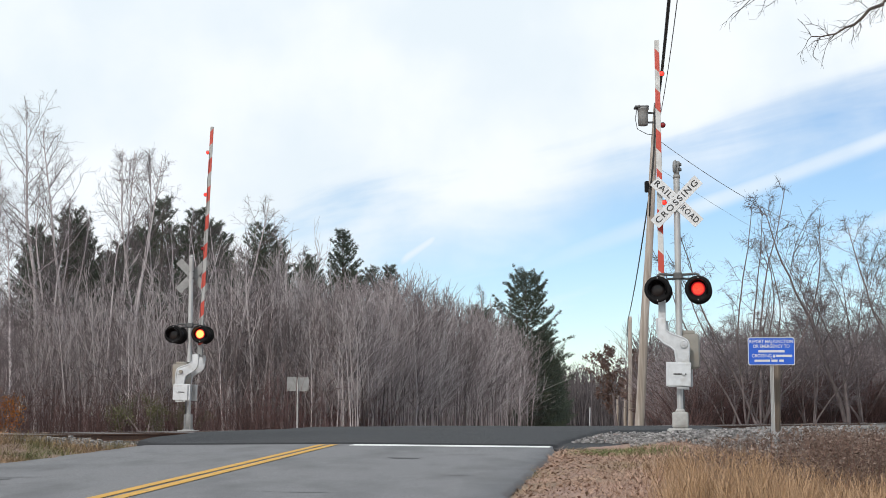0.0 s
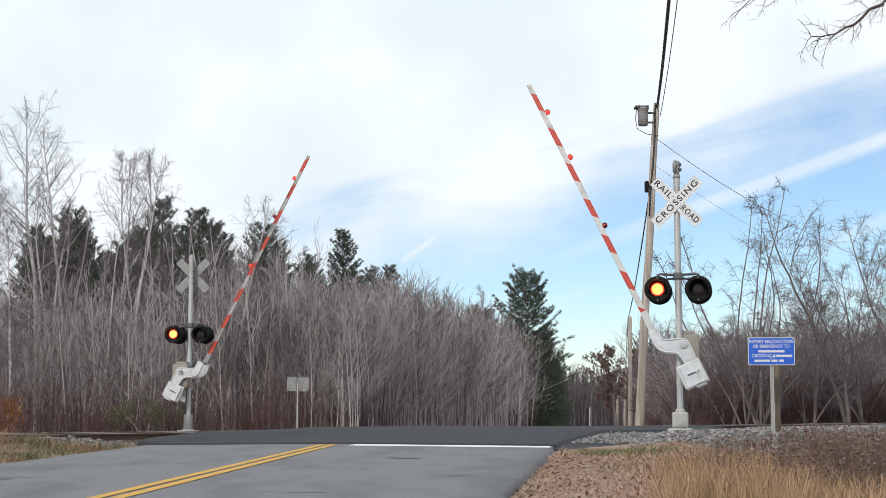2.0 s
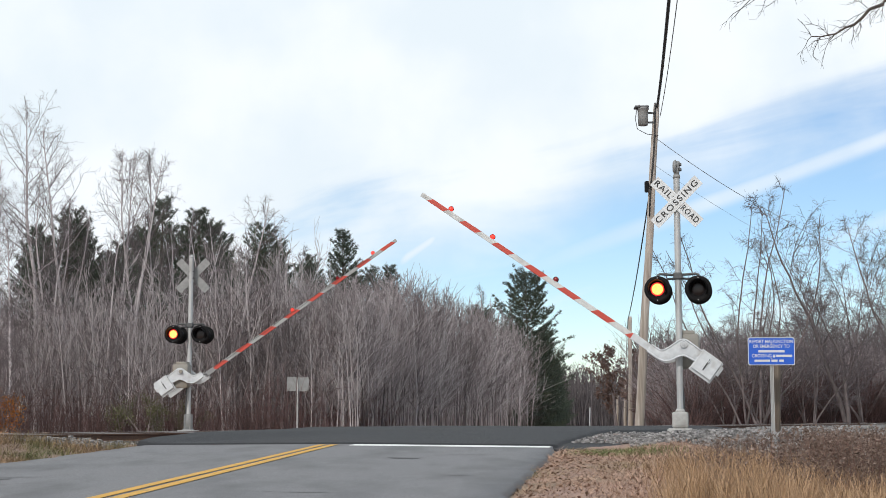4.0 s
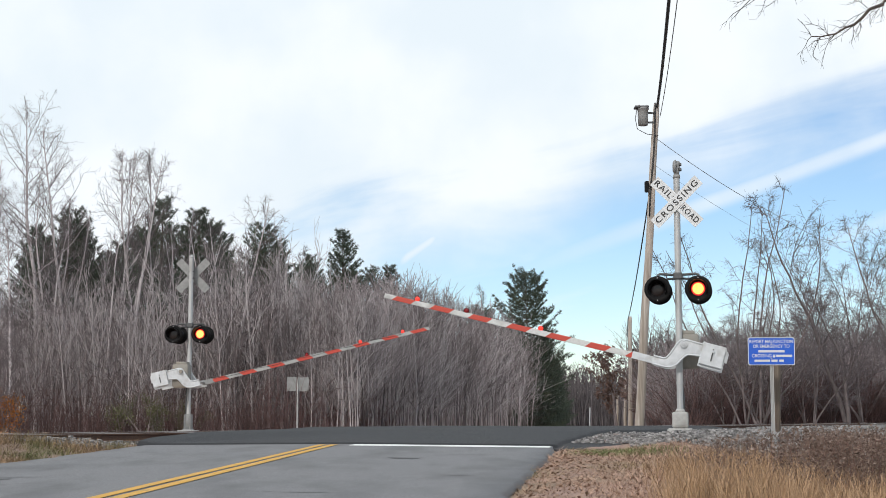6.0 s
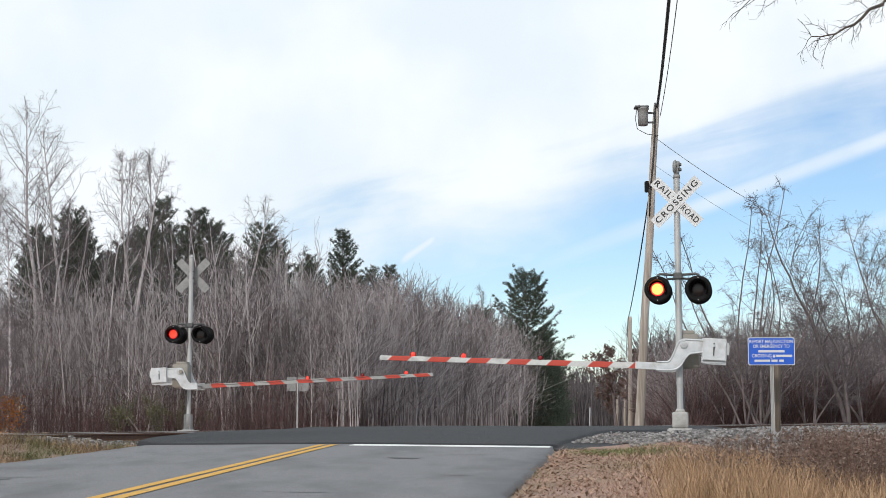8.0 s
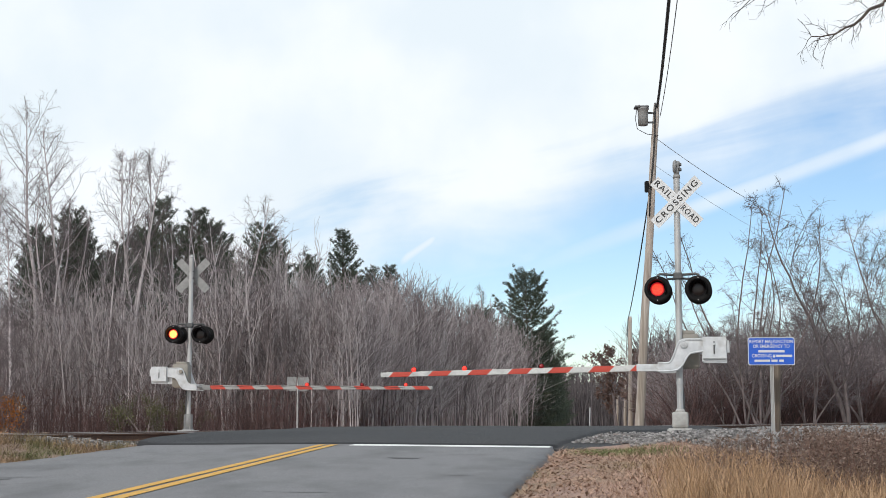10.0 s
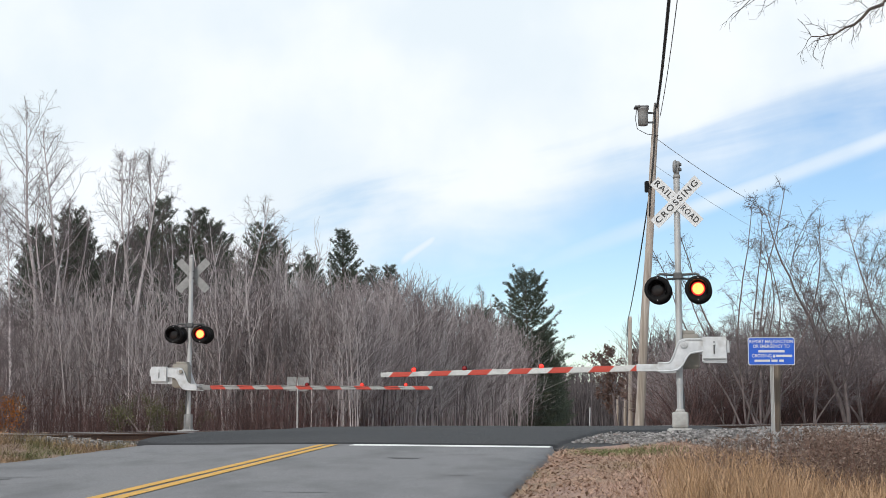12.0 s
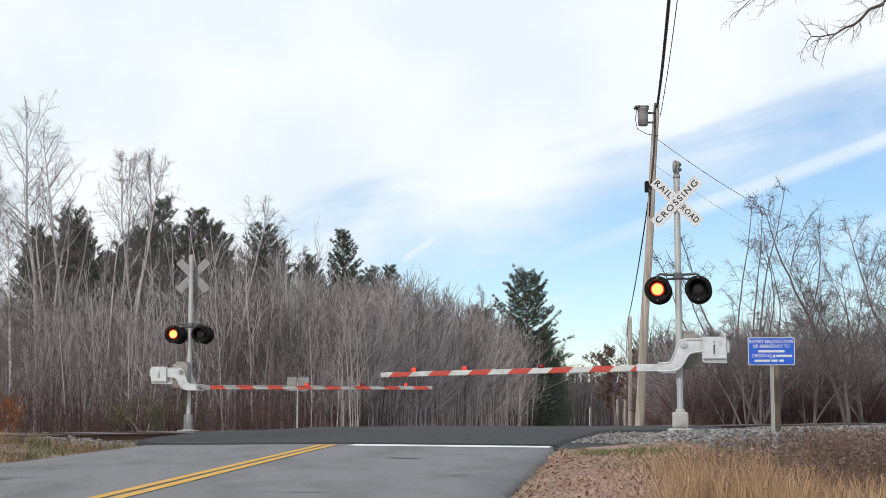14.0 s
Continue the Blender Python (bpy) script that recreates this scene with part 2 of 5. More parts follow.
M["mixed_grass"] = material("faded green and brown grass", (0.19, 0.125, 0.065), (0.33, 0.225, 0.13), 0.9, 2, island=0.45, c3=(0.12, 0.12, 0.045), c3_scale=0.6, c3_lo=0.5, c3_hi=0.66)
M["weed"] = material("dry brown weeds", (0.085, 0.043, 0.0324), (0.19, 0.1075, 0.081), 0.9, 2, island=0.35)
M["seed"] = material("pale seed heads", (0.117, 0.07728, 0.0612), (0.216, 0.1554, 0.126), 0.95, 3, island=0.4)
M["leaf_orange"] = material("orange autumn leaves", (0.32, 0.10, 0.025), (0.42, 0.17, 0.035), 0.8, 2, island=0.4)
M["leaf_brown"] = material("dry brown leaves", (0.19, 0.108, 0.07), (0.36, 0.235, 0.165), 0.85, 2, island=0.4)
M["leaf_dark"] = material("withered oak leaves", (0.085, 0.05, 0.04), (0.15, 0.09, 0.07), 0.85, 2, island=0.4)
M["leaf_green"] = material("olive shrub leaves", (0.07, 0.075, 0.03), (0.12, 0.115, 0.05), 0.8, 2, island=0.4)


# ---- mesh helpers ----
def part(name, bm, mat, parent, label=""):
    me = bpy.data.meshes.new(name)
    bm.to_mesh(me)
    bm.free()
    for m in mat if isinstance(mat, (list, tuple)) else (mat,):
        me.materials.append(m)
    ob = new(name, me)
    if parent:
        ob.parent = parent
    return tagged(ob, label)


def empty(name, m, label, category, group="", kind=""):
    e = new(name)
    e.empty_display_size = 0.2
    e.matrix_basis = m
    return tagged(e, label, category, group, kind)


def smooth(ob, angle=40):
    me = ob.data
    me.polygons.foreach_set("use_smooth", [True] * len(me.polygons))
    me.set_sharp_from_angle(angle=radians(angle))
    return ob


def bm_box(bm, c, s, bevel=0.0, mat=0, rot=None):
    m = Matrix.Translation(c) @ (rot if rot else Matrix()) @ Matrix.Diagonal((*s, 1))
    r = bmesh.ops.create_cube(bm, size=1, matrix=m)
    fs = {f for v in r["verts"] for f in v.link_faces}
    for f in fs:
        f.material_index = mat
    if bevel:
        es = list({e for v in r["verts"] for e in v.link_edges})
        g = bmesh.ops.bevel(bm, geom=es, offset=bevel, segments=2, affect="EDGES", profile=0.5)
        for f in g["faces"]:
            f.material_index = mat
    return bm


def bm_tube(bm, pts, radii, n=12, mat=0, caps=True):
    """A tube along points."""
    pts = [Vector(p) for p in pts]
    if isinstance(radii, (int, float)):
        radii = [radii] * len(pts)
    rings, ref = [], None
    for i, p in enumerate(pts):
        t = (pts[min(i + 1, len(pts) - 1)] - pts[max(i - 1, 0)]).normalized()
        if ref is None:
            ref = t.orthogonal().normalized()
        ref = (ref - t * ref.dot(t)).normalized()
        o = t.cross(ref)
        rings.append([bm.verts.new(p + radii[i] * (math.cos(2 * math.pi * k / n) * ref + math.sin(2 * math.pi * k / n) * o)) for k in range(n)])
    for a, b in zip(rings, rings[1:]):
        for k in range(n):
            f = bm.faces.new((a[k], a[(k + 1) % n], b[(k + 1) % n], b[k]))
            f.material_index, f.smooth = mat, True
    if caps:
        for r in (list(reversed(rings[0])), rings[-1]):
            bm.faces.new(r).material_index = mat
    return bm


def bm_lathe(bm, prof, n=24, m=None, mat=0, cap=True):
    """Profile of (radius, height) turned round z, then placed by m."""
    m = m or Matrix()
    rings = [[bm.verts.new(m @ Vector((r * math.cos(2 * math.pi * k / n), r * math.sin(2 * math.pi * k / n), z))) for k in range(n)] for r, z in prof]
    for a, b in zip(rings, rings[1:]):
        for k in range(n):
            f = bm.faces.new((a[k], a[(k + 1) % n], b[(k + 1) % n], b[k]))
            f.material_index, f.smooth = mat, True
    if cap:
        for r in (list(reversed(rings[0])), rings[-1]):
            bm.faces.new(r).material_index = mat
    return bm


def bm_plate(bm, outline, y0, y1, bevel=0.0, mat=0):
    """An outline of (x, z) given depth from y0 to y1."""
    a = [bm.verts.new((x, y0, z)) for x, z in outline]
    b = [bm.verts.new((x, y1, z)) for x, z in outline]
    n = len(outline)
    fs = [bm.faces.new(a), bm.faces.new(list(reversed(b)))]
    fs += [bm.faces.new((a[k], b[k], b[(k + 1) % n], a[(k + 1) % n])) for k in range(n)]
    for f in fs:
        f.material_index = mat
    bmesh.ops.recalc_face_normals(bm, faces=fs)
    if bevel:
        bmesh.ops.bevel(bm, geom=list({e for f in fs[:2] for e in f.edges}), offset=bevel, segments=2, affect="EDGES", profile=0.5)
    return bm


def text_mesh(name, text, size, mat, parent, m, width=0.0, extrude=0.002, bold=0.014, spacing=1.0):
    cu = bpy.data.curves.new(name, "FONT")
    cu.body, cu.size, cu.align_x, cu.align_y, cu.extrude = text, size, "CENTER", "CENTER", extrude
    cu.offset = size * bold
    cu.space_character = spacing
    tmp = new(name + "_curve", cu)
    dg = bpy.context.evaluated_depsgraph_get()
    me = bpy.data.meshes.new_from_object(tmp.evaluated_get(dg))
    bpy.data.objects.remove(tmp)
    bpy.data.curves.remove(cu)
    if width:
        xs = [v.co.x for v in me.vertices]
        me.transform(Matrix.Diagonal((width / (max(xs) - min(xs)), 1, 1, 1)))
    me.materials.clear()
    me.materials.append(mat)
    ob = new(name, me)
    ob.parent = parent
    ob.matrix_basis = m
    return ob


class Tubes:
    """Collects tapered tubes and blades as plain arrays of quads."""

    def __init__(self):
        self.v, self.f, self.n = [], [], 0

    def add(self, v, f):
        self.v.append(v)
        self.f.append(f + self.n)
        self.n += len(v)

    def tube(self, pts, radii, sides):
        pts = np.asarray(pts, float)
        k = len(pts)
        t = np.gradient(pts, axis=0)
        t /= np.linalg.norm(t, axis=1)[:, None] + 1e-9
        ref = np.array([0.9, 0.1, 0.42]) if abs(t[0, 2]) > 0.8 else np.array([0.05, 0.1, 1.0])
        a = np.cross(t, ref)
        a /= np.linalg.norm(a, axis=1)[:, None] + 1e-9
        b = np.cross(t, a)
        ang = np.arange(sides) * 2 * np.pi / sides
        v = pts[:, None] + np.asarray(radii)[:, None, None] * (np.cos(ang)[None, :, None] * a[:, None] + np.sin(ang)[None, :, None] * b[:, None])
        i = np.arange(k - 1)[:, None] * sides
        j = np.arange(sides)[None]
        jn = (j + 1) % sides
        f = np.stack([i + j, i + jn, i + sides + jn, i + sides + j], -1).reshape(-1, 4)
        self.add(v.reshape(-1, 3), f)

    def arrays(self):
        return np.concatenate(self.v), np.concatenate(self.f)


def quad_mesh(name, v, f, mat):
    me = bpy.data.meshes.new(name)
    me.vertices.add(len(v))
    me.vertices.foreach_set("co", np.asarray(v, np.float32).ravel())
    me.loops.add(f.size)
    me.loops.foreach_set("vertex_index", f.astype(np.int32).ravel())
    me.polygons.add(len(f))
    me.polygons.foreach_set("loop_start", np.arange(0, f.size, 4, dtype=np.int32))
    me.polygons.foreach_set("use_smooth", np.ones(len(f), bool))
    me.update(calc_edges=True)
    me.materials.append(mat)
    return me


def scattered(variants, places):
    """One array pair out of many turned and scaled copies; places: (which, x, y, z, turn, scale, height scale, lean x, lean y)."""
    vs, fs, n = [], [], 0
    for k, x, y, z, a, s, h, lx, ly in places:
        v, f = variants[k]
        c, d = math.cos(a), math.sin(a)
        w = np.empty_like(v)
        w[:, 0] = (v[:, 0] * c - v[:, 1] * d) * s + v[:, 2] * h * lx + x
        w[:, 1] = (v[:, 0] * d + v[:, 1] * c) * s + v[:, 2] * h * ly + y
        w[:, 2] = v[:, 2] * h + z
        vs.append(w)
        fs.append(f + n)
        n += len(v)
    return np.concatenate(vs), np.concatenate(fs)


# ---- lie of the land ----
SR, CR = math.sin(ROAD), math.cos(ROAD)
OX, OY = -1.8, 24.5                       # the centre line at the stop line
TX, TY = 0.602, 0.798                     # the track's heading


def sstep(v, a, b):
    q = np.clip((v - a) / (b - a), 0, 1)
    return q * q * (3 - 2 * q)


def bend(s):
    """The road runs straight over the crossing and swings to the left far beyond it."""
    return -0.002 * np.clip(s - 230, 0, 150) ** 2


def road_sl(x, y):
    s = (x - OX) * SR + (y - OY) * CR
    return s, (x - OX) * CR - (y - OY) * SR - bend(s)


def road_xy(s, l):
    l = l + bend(s)
    return OX + s * SR + l * CR, OY + s * CR - l * SR


def patch_edge(s):
    return 3.72 + 0.1 * np.clip(s - 2, 0, 7) + 0.45 * np.clip(s - 9.5, 0, 8)


def track_xy(u, n):
    return -5 + u * TX + n * TY, 27.6 + u * TY - n * TX


def track_un(x, y):
    return (x + 5) * TX + (y - 27.6) * TY, (x + 5) * TY - (y - 27.6) * TX


def road_z(s):
    up = np.minimum(-0.19 + 0.022 * s, -0.012)
    up = np.maximum(up, -0.95)
    return up - 0.022 * np.clip(s - 19, 0, 40) - 0.01 * np.clip(s - 59, 0, 300)


def rail_ramp(x, y, z):
    """The crossing surface climbs to the rail heads."""
    n = track_un(x, y)[1]
    k = np.maximum(sstep(n, 0.1, 1.1), sstep(n, -1.6, -5.0))
    return z * k + np.maximum(z, 0.002) * (1 - k)


def ground_z(x, y):
    x, y = np.asarray(x, float), np.asarray(y, float)
    s, l = road_sl(x, y)
    u, n = track_un(x, y)
    z = road_z(s) - 0.05 - 0.03 * np.clip(np.abs(l) - 3.6, 0, 6)
    mound = sstep(s, -2.4, 1.0) * sstep(l - patch_edge(s), 0.9, 2.2 + 0.3 * np.clip(s - 4, 0, 10)) * sstep(n, -9, -4)
    z = z * (1 - mound) + (0.0) * mound
    bed = sstep(np.abs(n + 0.7), 4.2, 2.0) * (1 - sstep(np.where(l > 0, l - patch_edge(s) + 3.7, -l), 4.9, 3.9))
    z = z * (1 - bed) + (-0.10) * bed
    z = z - 0.09 * sstep(np.where(l > 0, l - patch_edge(s) + 3.7, -l), 4.0, 3.5)
    return z


# ---- ground, road, track ----
def build_ground():
    def axis(lo, hi, step, far):
        near = np.arange(lo, hi + step / 2, step)
        out = np.array([4, 10, 22, 45, 100, 250, 700, 2000, 4000.0])
        return np.concatenate([lo - out[::-1], near, hi + out]) if far else near
    xs, ys = axis(-24, 28, 0.4, True), axis(-4, 68, 0.4, True)
    X, Y = np.meshgrid(xs, ys)
    Z = ground_z(X, Y)
    rng = np.random.default_rng(3)
    s, l = road_sl(X, Y)
    Z += rng.normal(0, 0.012, Z.shape) * (np.abs(l) > 4.2)
    v = np.stack([X, Y, Z], -1).reshape(-1, 3)
    w = len(xs)
    i = (np.arange(len(ys) - 1)[:, None] * w + np.arange(w - 1)[None]).reshape(-1)
    f = np.stack([i, i + 1, i + w + 1, i + w], -1)
    tagged(new("ground", quad_mesh("ground", v, f, M["soil"])), "dry brown verge and woodland floor", "ground", kind="structure")


def strip(name, mat, s_rows, left, right, lift, cols=14, skirt=0.0, rim=0.02, parent=None, label="", seed=1, ragged=0.0, ramp=None):
    """A sheet in road coordinates between two edges, with turned-down rims."""
    rng = np.random.default_rng(seed)
    V = []
    for s in s_rows:
        a, b = left(s) + rng.normal(0, ragged), right(s) + rng.normal(0, ragged)
        ls = np.concatenate([[a - 0.02], np.linspace(a, b, cols), [b + rim]])
        x, y = road_xy(s, ls)
        z = road_z(s) + lift - 0.008 * np.abs(ls) + 0 * ls
        if ramp:
            z = ramp(x, y, z)
        z[0] -= skirt
        z[-1] -= skirt
        V.append(np.stack([x, y, z], -1))
    V = np.array(V)
    if skirt:
        first, last = V[0].copy(), V[-1].copy()
        first[:, 2] -= skirt
        last[:, 2] -= skirt
        V = np.concatenate([first[None], V, last[None]])
    r, c = V.shape[:2]
    i = (np.arange(r - 1)[:, None] * c + np.arange(c - 1)[None]).reshape(-1)
    f = np.stack([i, i + 1, i + c + 1, i + c], -1)
    ob = new(name, quad_mesh(name, V.reshape(-1, 3), f, mat))
    ob.parent = parent
    return tagged(ob, label)


def build_road():
    road = strip("road", M["asphalt_old"], np.concatenate([np.arange(-40, 20, 0.4), np.arange(20, 300, 2.0)]),
                 lambda s: -3.66, lambda s: 3.66, 0.0, skirt=0.09, ragged=0.035, seed=5)
    tagged(road, "grey worn asphalt two-lane road rising to the crossing", "road", kind="structure")
    for l in (-0.405, -0.195):                     # the centre line runs a little askew of the edges
        strip("yellow_line", M["yellow"], np.arange(-40, 0.7, 0.4), lambda s: l - 0.0245 * max(s, -16), lambda s: l + 0.10 - 0.0245 * max(s, -16), 0.006, cols=3, parent=road, label="yellow painted centre line")
    strip("stop_line", M["white_paint"], np.arange(0.0, 0.66, 0.15), lambda s: 0.2, lambda s: 3.6, 0.006, cols=9, parent=road, label="white painted stop line")
    for s0, l0, ln, wd in ((-3.9, 1.55, 0.42, 0.13), (-8.6, -2.4, 0.3, 0.06)):
        strip("tar_patch", M["crack"], np.linspace(s0, s0 + wd * 2, 4), lambda s: l0 + 0.05 * math.sin(9 * s), lambda s: l0 + ln + 0.07 * math.sin(7 * s), 0.004,
              cols=7, parent=road, label="dark tar patch in the asphalt", seed=int(10 * ln), ragged=0.03)
    rng = random.Random(9)
    for s0, l0, ln in ((-4.2, -2.9, 1.5), (-6.4, -3.3, 1.0), (-8.3, -3.2, 1.9), (-9.4, -2.6, 1.2), (-5.3, 1.0, 1.1), (-7.4, 2.2, 1.2), (-2.2, -2.0, 1.6), (-10.2, 0.9, 1.4), (-2.6, 1.9, 1.3)):
        bm = bmesh.new()
        top, low = [], []
        s, n = s0, 14
        for k in range(n + 1):
            s += rng.uniform(-0.035, 0.05)
            w = 0.012 * (0.3 + math.sin(math.pi * k / n)) * rng.uniform(0.5, 1.5)
            l = l0 + ln * k / n
            z = float(road_z(s)) - 0.008 * abs(l) + 0.004
            top.append(bm.verts.new((*road_xy(s + w, l), z)))
            low.append(bm.verts.new((*road_xy(s - w, l), z)))
        for k in range(n):
            bm.faces.new((low[k], low[k + 1], top[k + 1], top[k]))
        part("crack", bm, M["crack"], road, "thin dark crack across the asphalt")
    patch = strip("crossing_surface", M["asphalt_new"], np.arange(0.72, 22, 0.3), lambda s: -3.78 + 0.4 * min(1.0, max(0.0, (s - 0.9) / 1.5)) - 0.12 * max(0, s - 9),
                  lambda s: float(patch_edge(s)), 0.022, cols=22, skirt=0.2, rim=0.1, ragged=0.02, seed=8, ramp=rail_ramp)
    strip("shoulder", M["asphalt_new"], np.arange(0.3, 3.4, 0.3), lambda s: 3.6, lambda s: 5.0 - 0.35 * max(0.0, s - 1.8), -0.03, cols=6, skirt=0.1, rim=0.15, parent=patch,
          label="dark asphalt shoulder", ragged=0.05)
    tagged(patch, "dark fresh asphalt laid over the rail crossing", "road", kind="structure")


def build_track():
    track = empty("track", Matrix(), "single railway track of rusty rails on grey ballast", "railway track", kind="structure")
    prof = [(-0.068, -0.155), (0.068, -0.155), (0.068, -0.142), (0.012, -0.125), (0.012, -0.045), (0.034, -0.034), (0.036, -0.006),
            (0.03, 0.0), (-0.03, 0.0), (-0.036, -0.006), (-0.034, -0.034), (-0.012, -0.045), (-0.012, -0.125), (-0.068, -0.142)]
    for n0 in (0.0, -1.5):
        bm = bmesh.new()
        rings = []
        for u in (-60, 120):
            rings.append([bm.verts.new((*track_xy(u, n0 + a), b)) for a, b in prof])
        k = len(prof)
        for i in range(k):
            f = bm.faces.new((rings[0][i], rings[0][(i + 1) % k], rings[1][(i + 1) % k], rings[1][i]))
            f.material_index = 1 if i in (6, 7, 8) else 0
        bmesh.ops.recalc_face_normals(bm, faces=bm.faces)
        part("rail", bm, (M["rail_side"], M["rail_top"]), track, "rusty steel rail with a worn head")
    bm = bmesh.new()
    bm_box(bm, (0, 0, 0), (2.6, 0.23, 0.16), 0.012)
    first = part("sleeper", bm, M["sleeper"], track)
    ang = math.degrees(math.atan2(-TX, TY))
    x, y = track_xy(-14, -0.75)
    first.matrix_basis = pose(x, y, -0.236, 0, 0, ang)
    for k in range(1, 110):
        u = -14 + k * 0.55
        if -3.0 < u < 16.5:
            continue
        x, y = track_xy(u, -0.75)
        ob = new("sleeper", first.data)
        ob.parent = track
        ob.matrix_basis = pose(x, y, -0.236, 0, 0, ang + ((k * 37) % 7 - 3) * 0.3)


def stone_variants(seed, count=6):
    out = []
    rng = np.random.default_rng(seed)
    for _ in range(count):
        t = np.array([[x, y, z] for x in (-1, 1) for y in (-1, 1) for z in (-1, 1)], float)
        t *= rng.uniform(0.45, 1.0, (8, 3)) * np.array([1, rng.uniform(0.6, 1), rng.uniform(0.5, 0.8)])
        f = np.array([[0, 1, 3, 2], [4, 6, 7, 5], [0, 4, 5, 1], [2, 3, 7, 6], [0, 2, 6, 4], [1, 5, 7, 3]])
        out.append((t, f))
    return out


def flat_quads(ob):
    ob.data.polygons.foreach_set("use_smooth", [False] * len(ob.data.polygons))
    return ob


def gravel_front(x):
    return 0.35 - 2.3 * sstep(x, 2.9, 5.2) + 0.25 * np.sin(1.7 * x)


def on_gravel(x, y):
    s, l = road_sl(x, y)
    u, n = track_un(x, y)
    wedge = (l > patch_edge(s) + 0.15) & (s > gravel_front(x)) & ((s > 2.6) | (l > 5.0)) & (n > 1.0) & (x < 17)
    bed = (np.abs(n + 0.5) < np.where(l < 0, 1.55, 2.4)) & ((l < -4.0) | (l > patch_edge(s) + 0.15)) & (u < 50)
    return wedge | bed


def build_gravel_bed():
    q = 0.2
    X, Y = np.meshgrid(np.arange(-16, 28, q), np.arange(12, 62, q))
    keep = on_gravel(X, Y)
    w = X.shape[1]
    Z = ground_z(X, Y) + 0.004 + np.random.default_rng(2).uniform(0, 0.014, X.shape)
    i = np.arange(X.size).reshape(X.shape)[:-1, :-1][keep[:-1, :-1] & keep[1:, 1:]]
    f = np.stack([i, i + 1, i + w + 1, i + w], -1)
    used, inv = np.unique(f, return_inverse=True)
    v = np.stack([X, Y, Z], -1).reshape(-1, 3)[used]
    ob = new("gravel_bed", quad_mesh("gravel_bed", v, inv.reshape(-1, 4), M["gravel"]))
    tagged(ob, "packed grey gravel under the loose stones", "gravel", kind="structure")


def build_ballast():
    rng = np.random.default_rng(11)
    st = stone_variants(4)
    pl = []
    while len(pl) < 24000:
        pick = rng.random()
        if pick < 0.62:
            x, y = rng.uniform(2.4, 15), 22.2 + rng.exponential(3.4)
        else:
            x, y = track_xy(rng.uniform(-6, 2) if pick < 0.75 else rng.uniform(3, 45), rng.uniform(-2.8, 2.0))
        u, n = track_un(x, y)
        if not on_gravel(x, y) or abs(n) < 0.1 or abs(n + 1.5) < 0.1:
            continue
        r = 0.015 + 0.027 * rng.random() ** 1.4
        z = float(ground_z(x, y)) + 0.008 + r * 0.55 + 0.03 * rng.random() ** 2
        pl.append((int(rng.integers(6)), x, y, z, rng.uniform(0, 6.28), r, r, rng.uniform(-0.3, 0.3), rng.uniform(-0.3, 0.3)))
    v, f = scattered(st, pl)
    ob = new("ballast", quad_mesh("ballast", v, f, M["stone"]))
    flat_quads(ob)
    tagged(ob, "loose grey crushed stone ballast beside the rails", "gravel", kind="stuff")


build_ground()
build_road()
build_track()
build_gravel_bed()
build_ballast()


# ---- crossing signals with gates ----
SWITCH = [0.35, 0.85, 1.55, 2.05, 2.75, 3.25, 3.95, 4.45, 5.1, 5.65, 6.3, 6.85, 7.44, 8.06, 8.65, 9.25, 9.85, 10.44, 11.06, 11.65, 12.25, 12.85, 13.44]
MOVERS = []


def crossbuck(parent, y, face):
    """Two crossed blades; face -1 looks along -y, +1 along +y."""
    for k, (ang, words) in enumerate(((45, ("CROSSING",)), (-45, ("RAIL", "ROAD")))):
        bm = bmesh.new()
        w, l = 0.1145, 0.61
        bm_plate(bm, [(-l, -w), (l, -w), (l, w), (-l, w)], -0.004, 0.004)
        for f in bm.faces:
            f.material_index = 0 if f.normal.y * face > 0.5 else 1
        blade = part("crossbuck_blade", bm, (M["sign_white"], M["sign_back"]), parent, "white crossbuck blade with black lettering")
        turn = Matrix.Rotation(radians(-ang), 4, "Y")
        blade.matrix_basis = Matrix.Translation((0, y + face * 0.010 * (1 - k), 4.42)) @ turn
        flip = pose(0, face * 0.0055, 0, 90, 0, 0) if face < 0 else pose(0, face * 0.0055, 0, 90, 0, 180)
        if len(words) == 1:
            text_mesh("lettering", words[0], 0.165, M["sign_black"], blade, flip, 1.1, bold=0.012, spacing=1.25)
        else:
            for wd, cx in zip(words, (-0.365, 0.35)):
                text_mesh("lettering", wd, 0.165, M["sign_black"], blade, flip @ pose(cx, 0, 0), 0.42, bold=0.012, spacing=1.2)


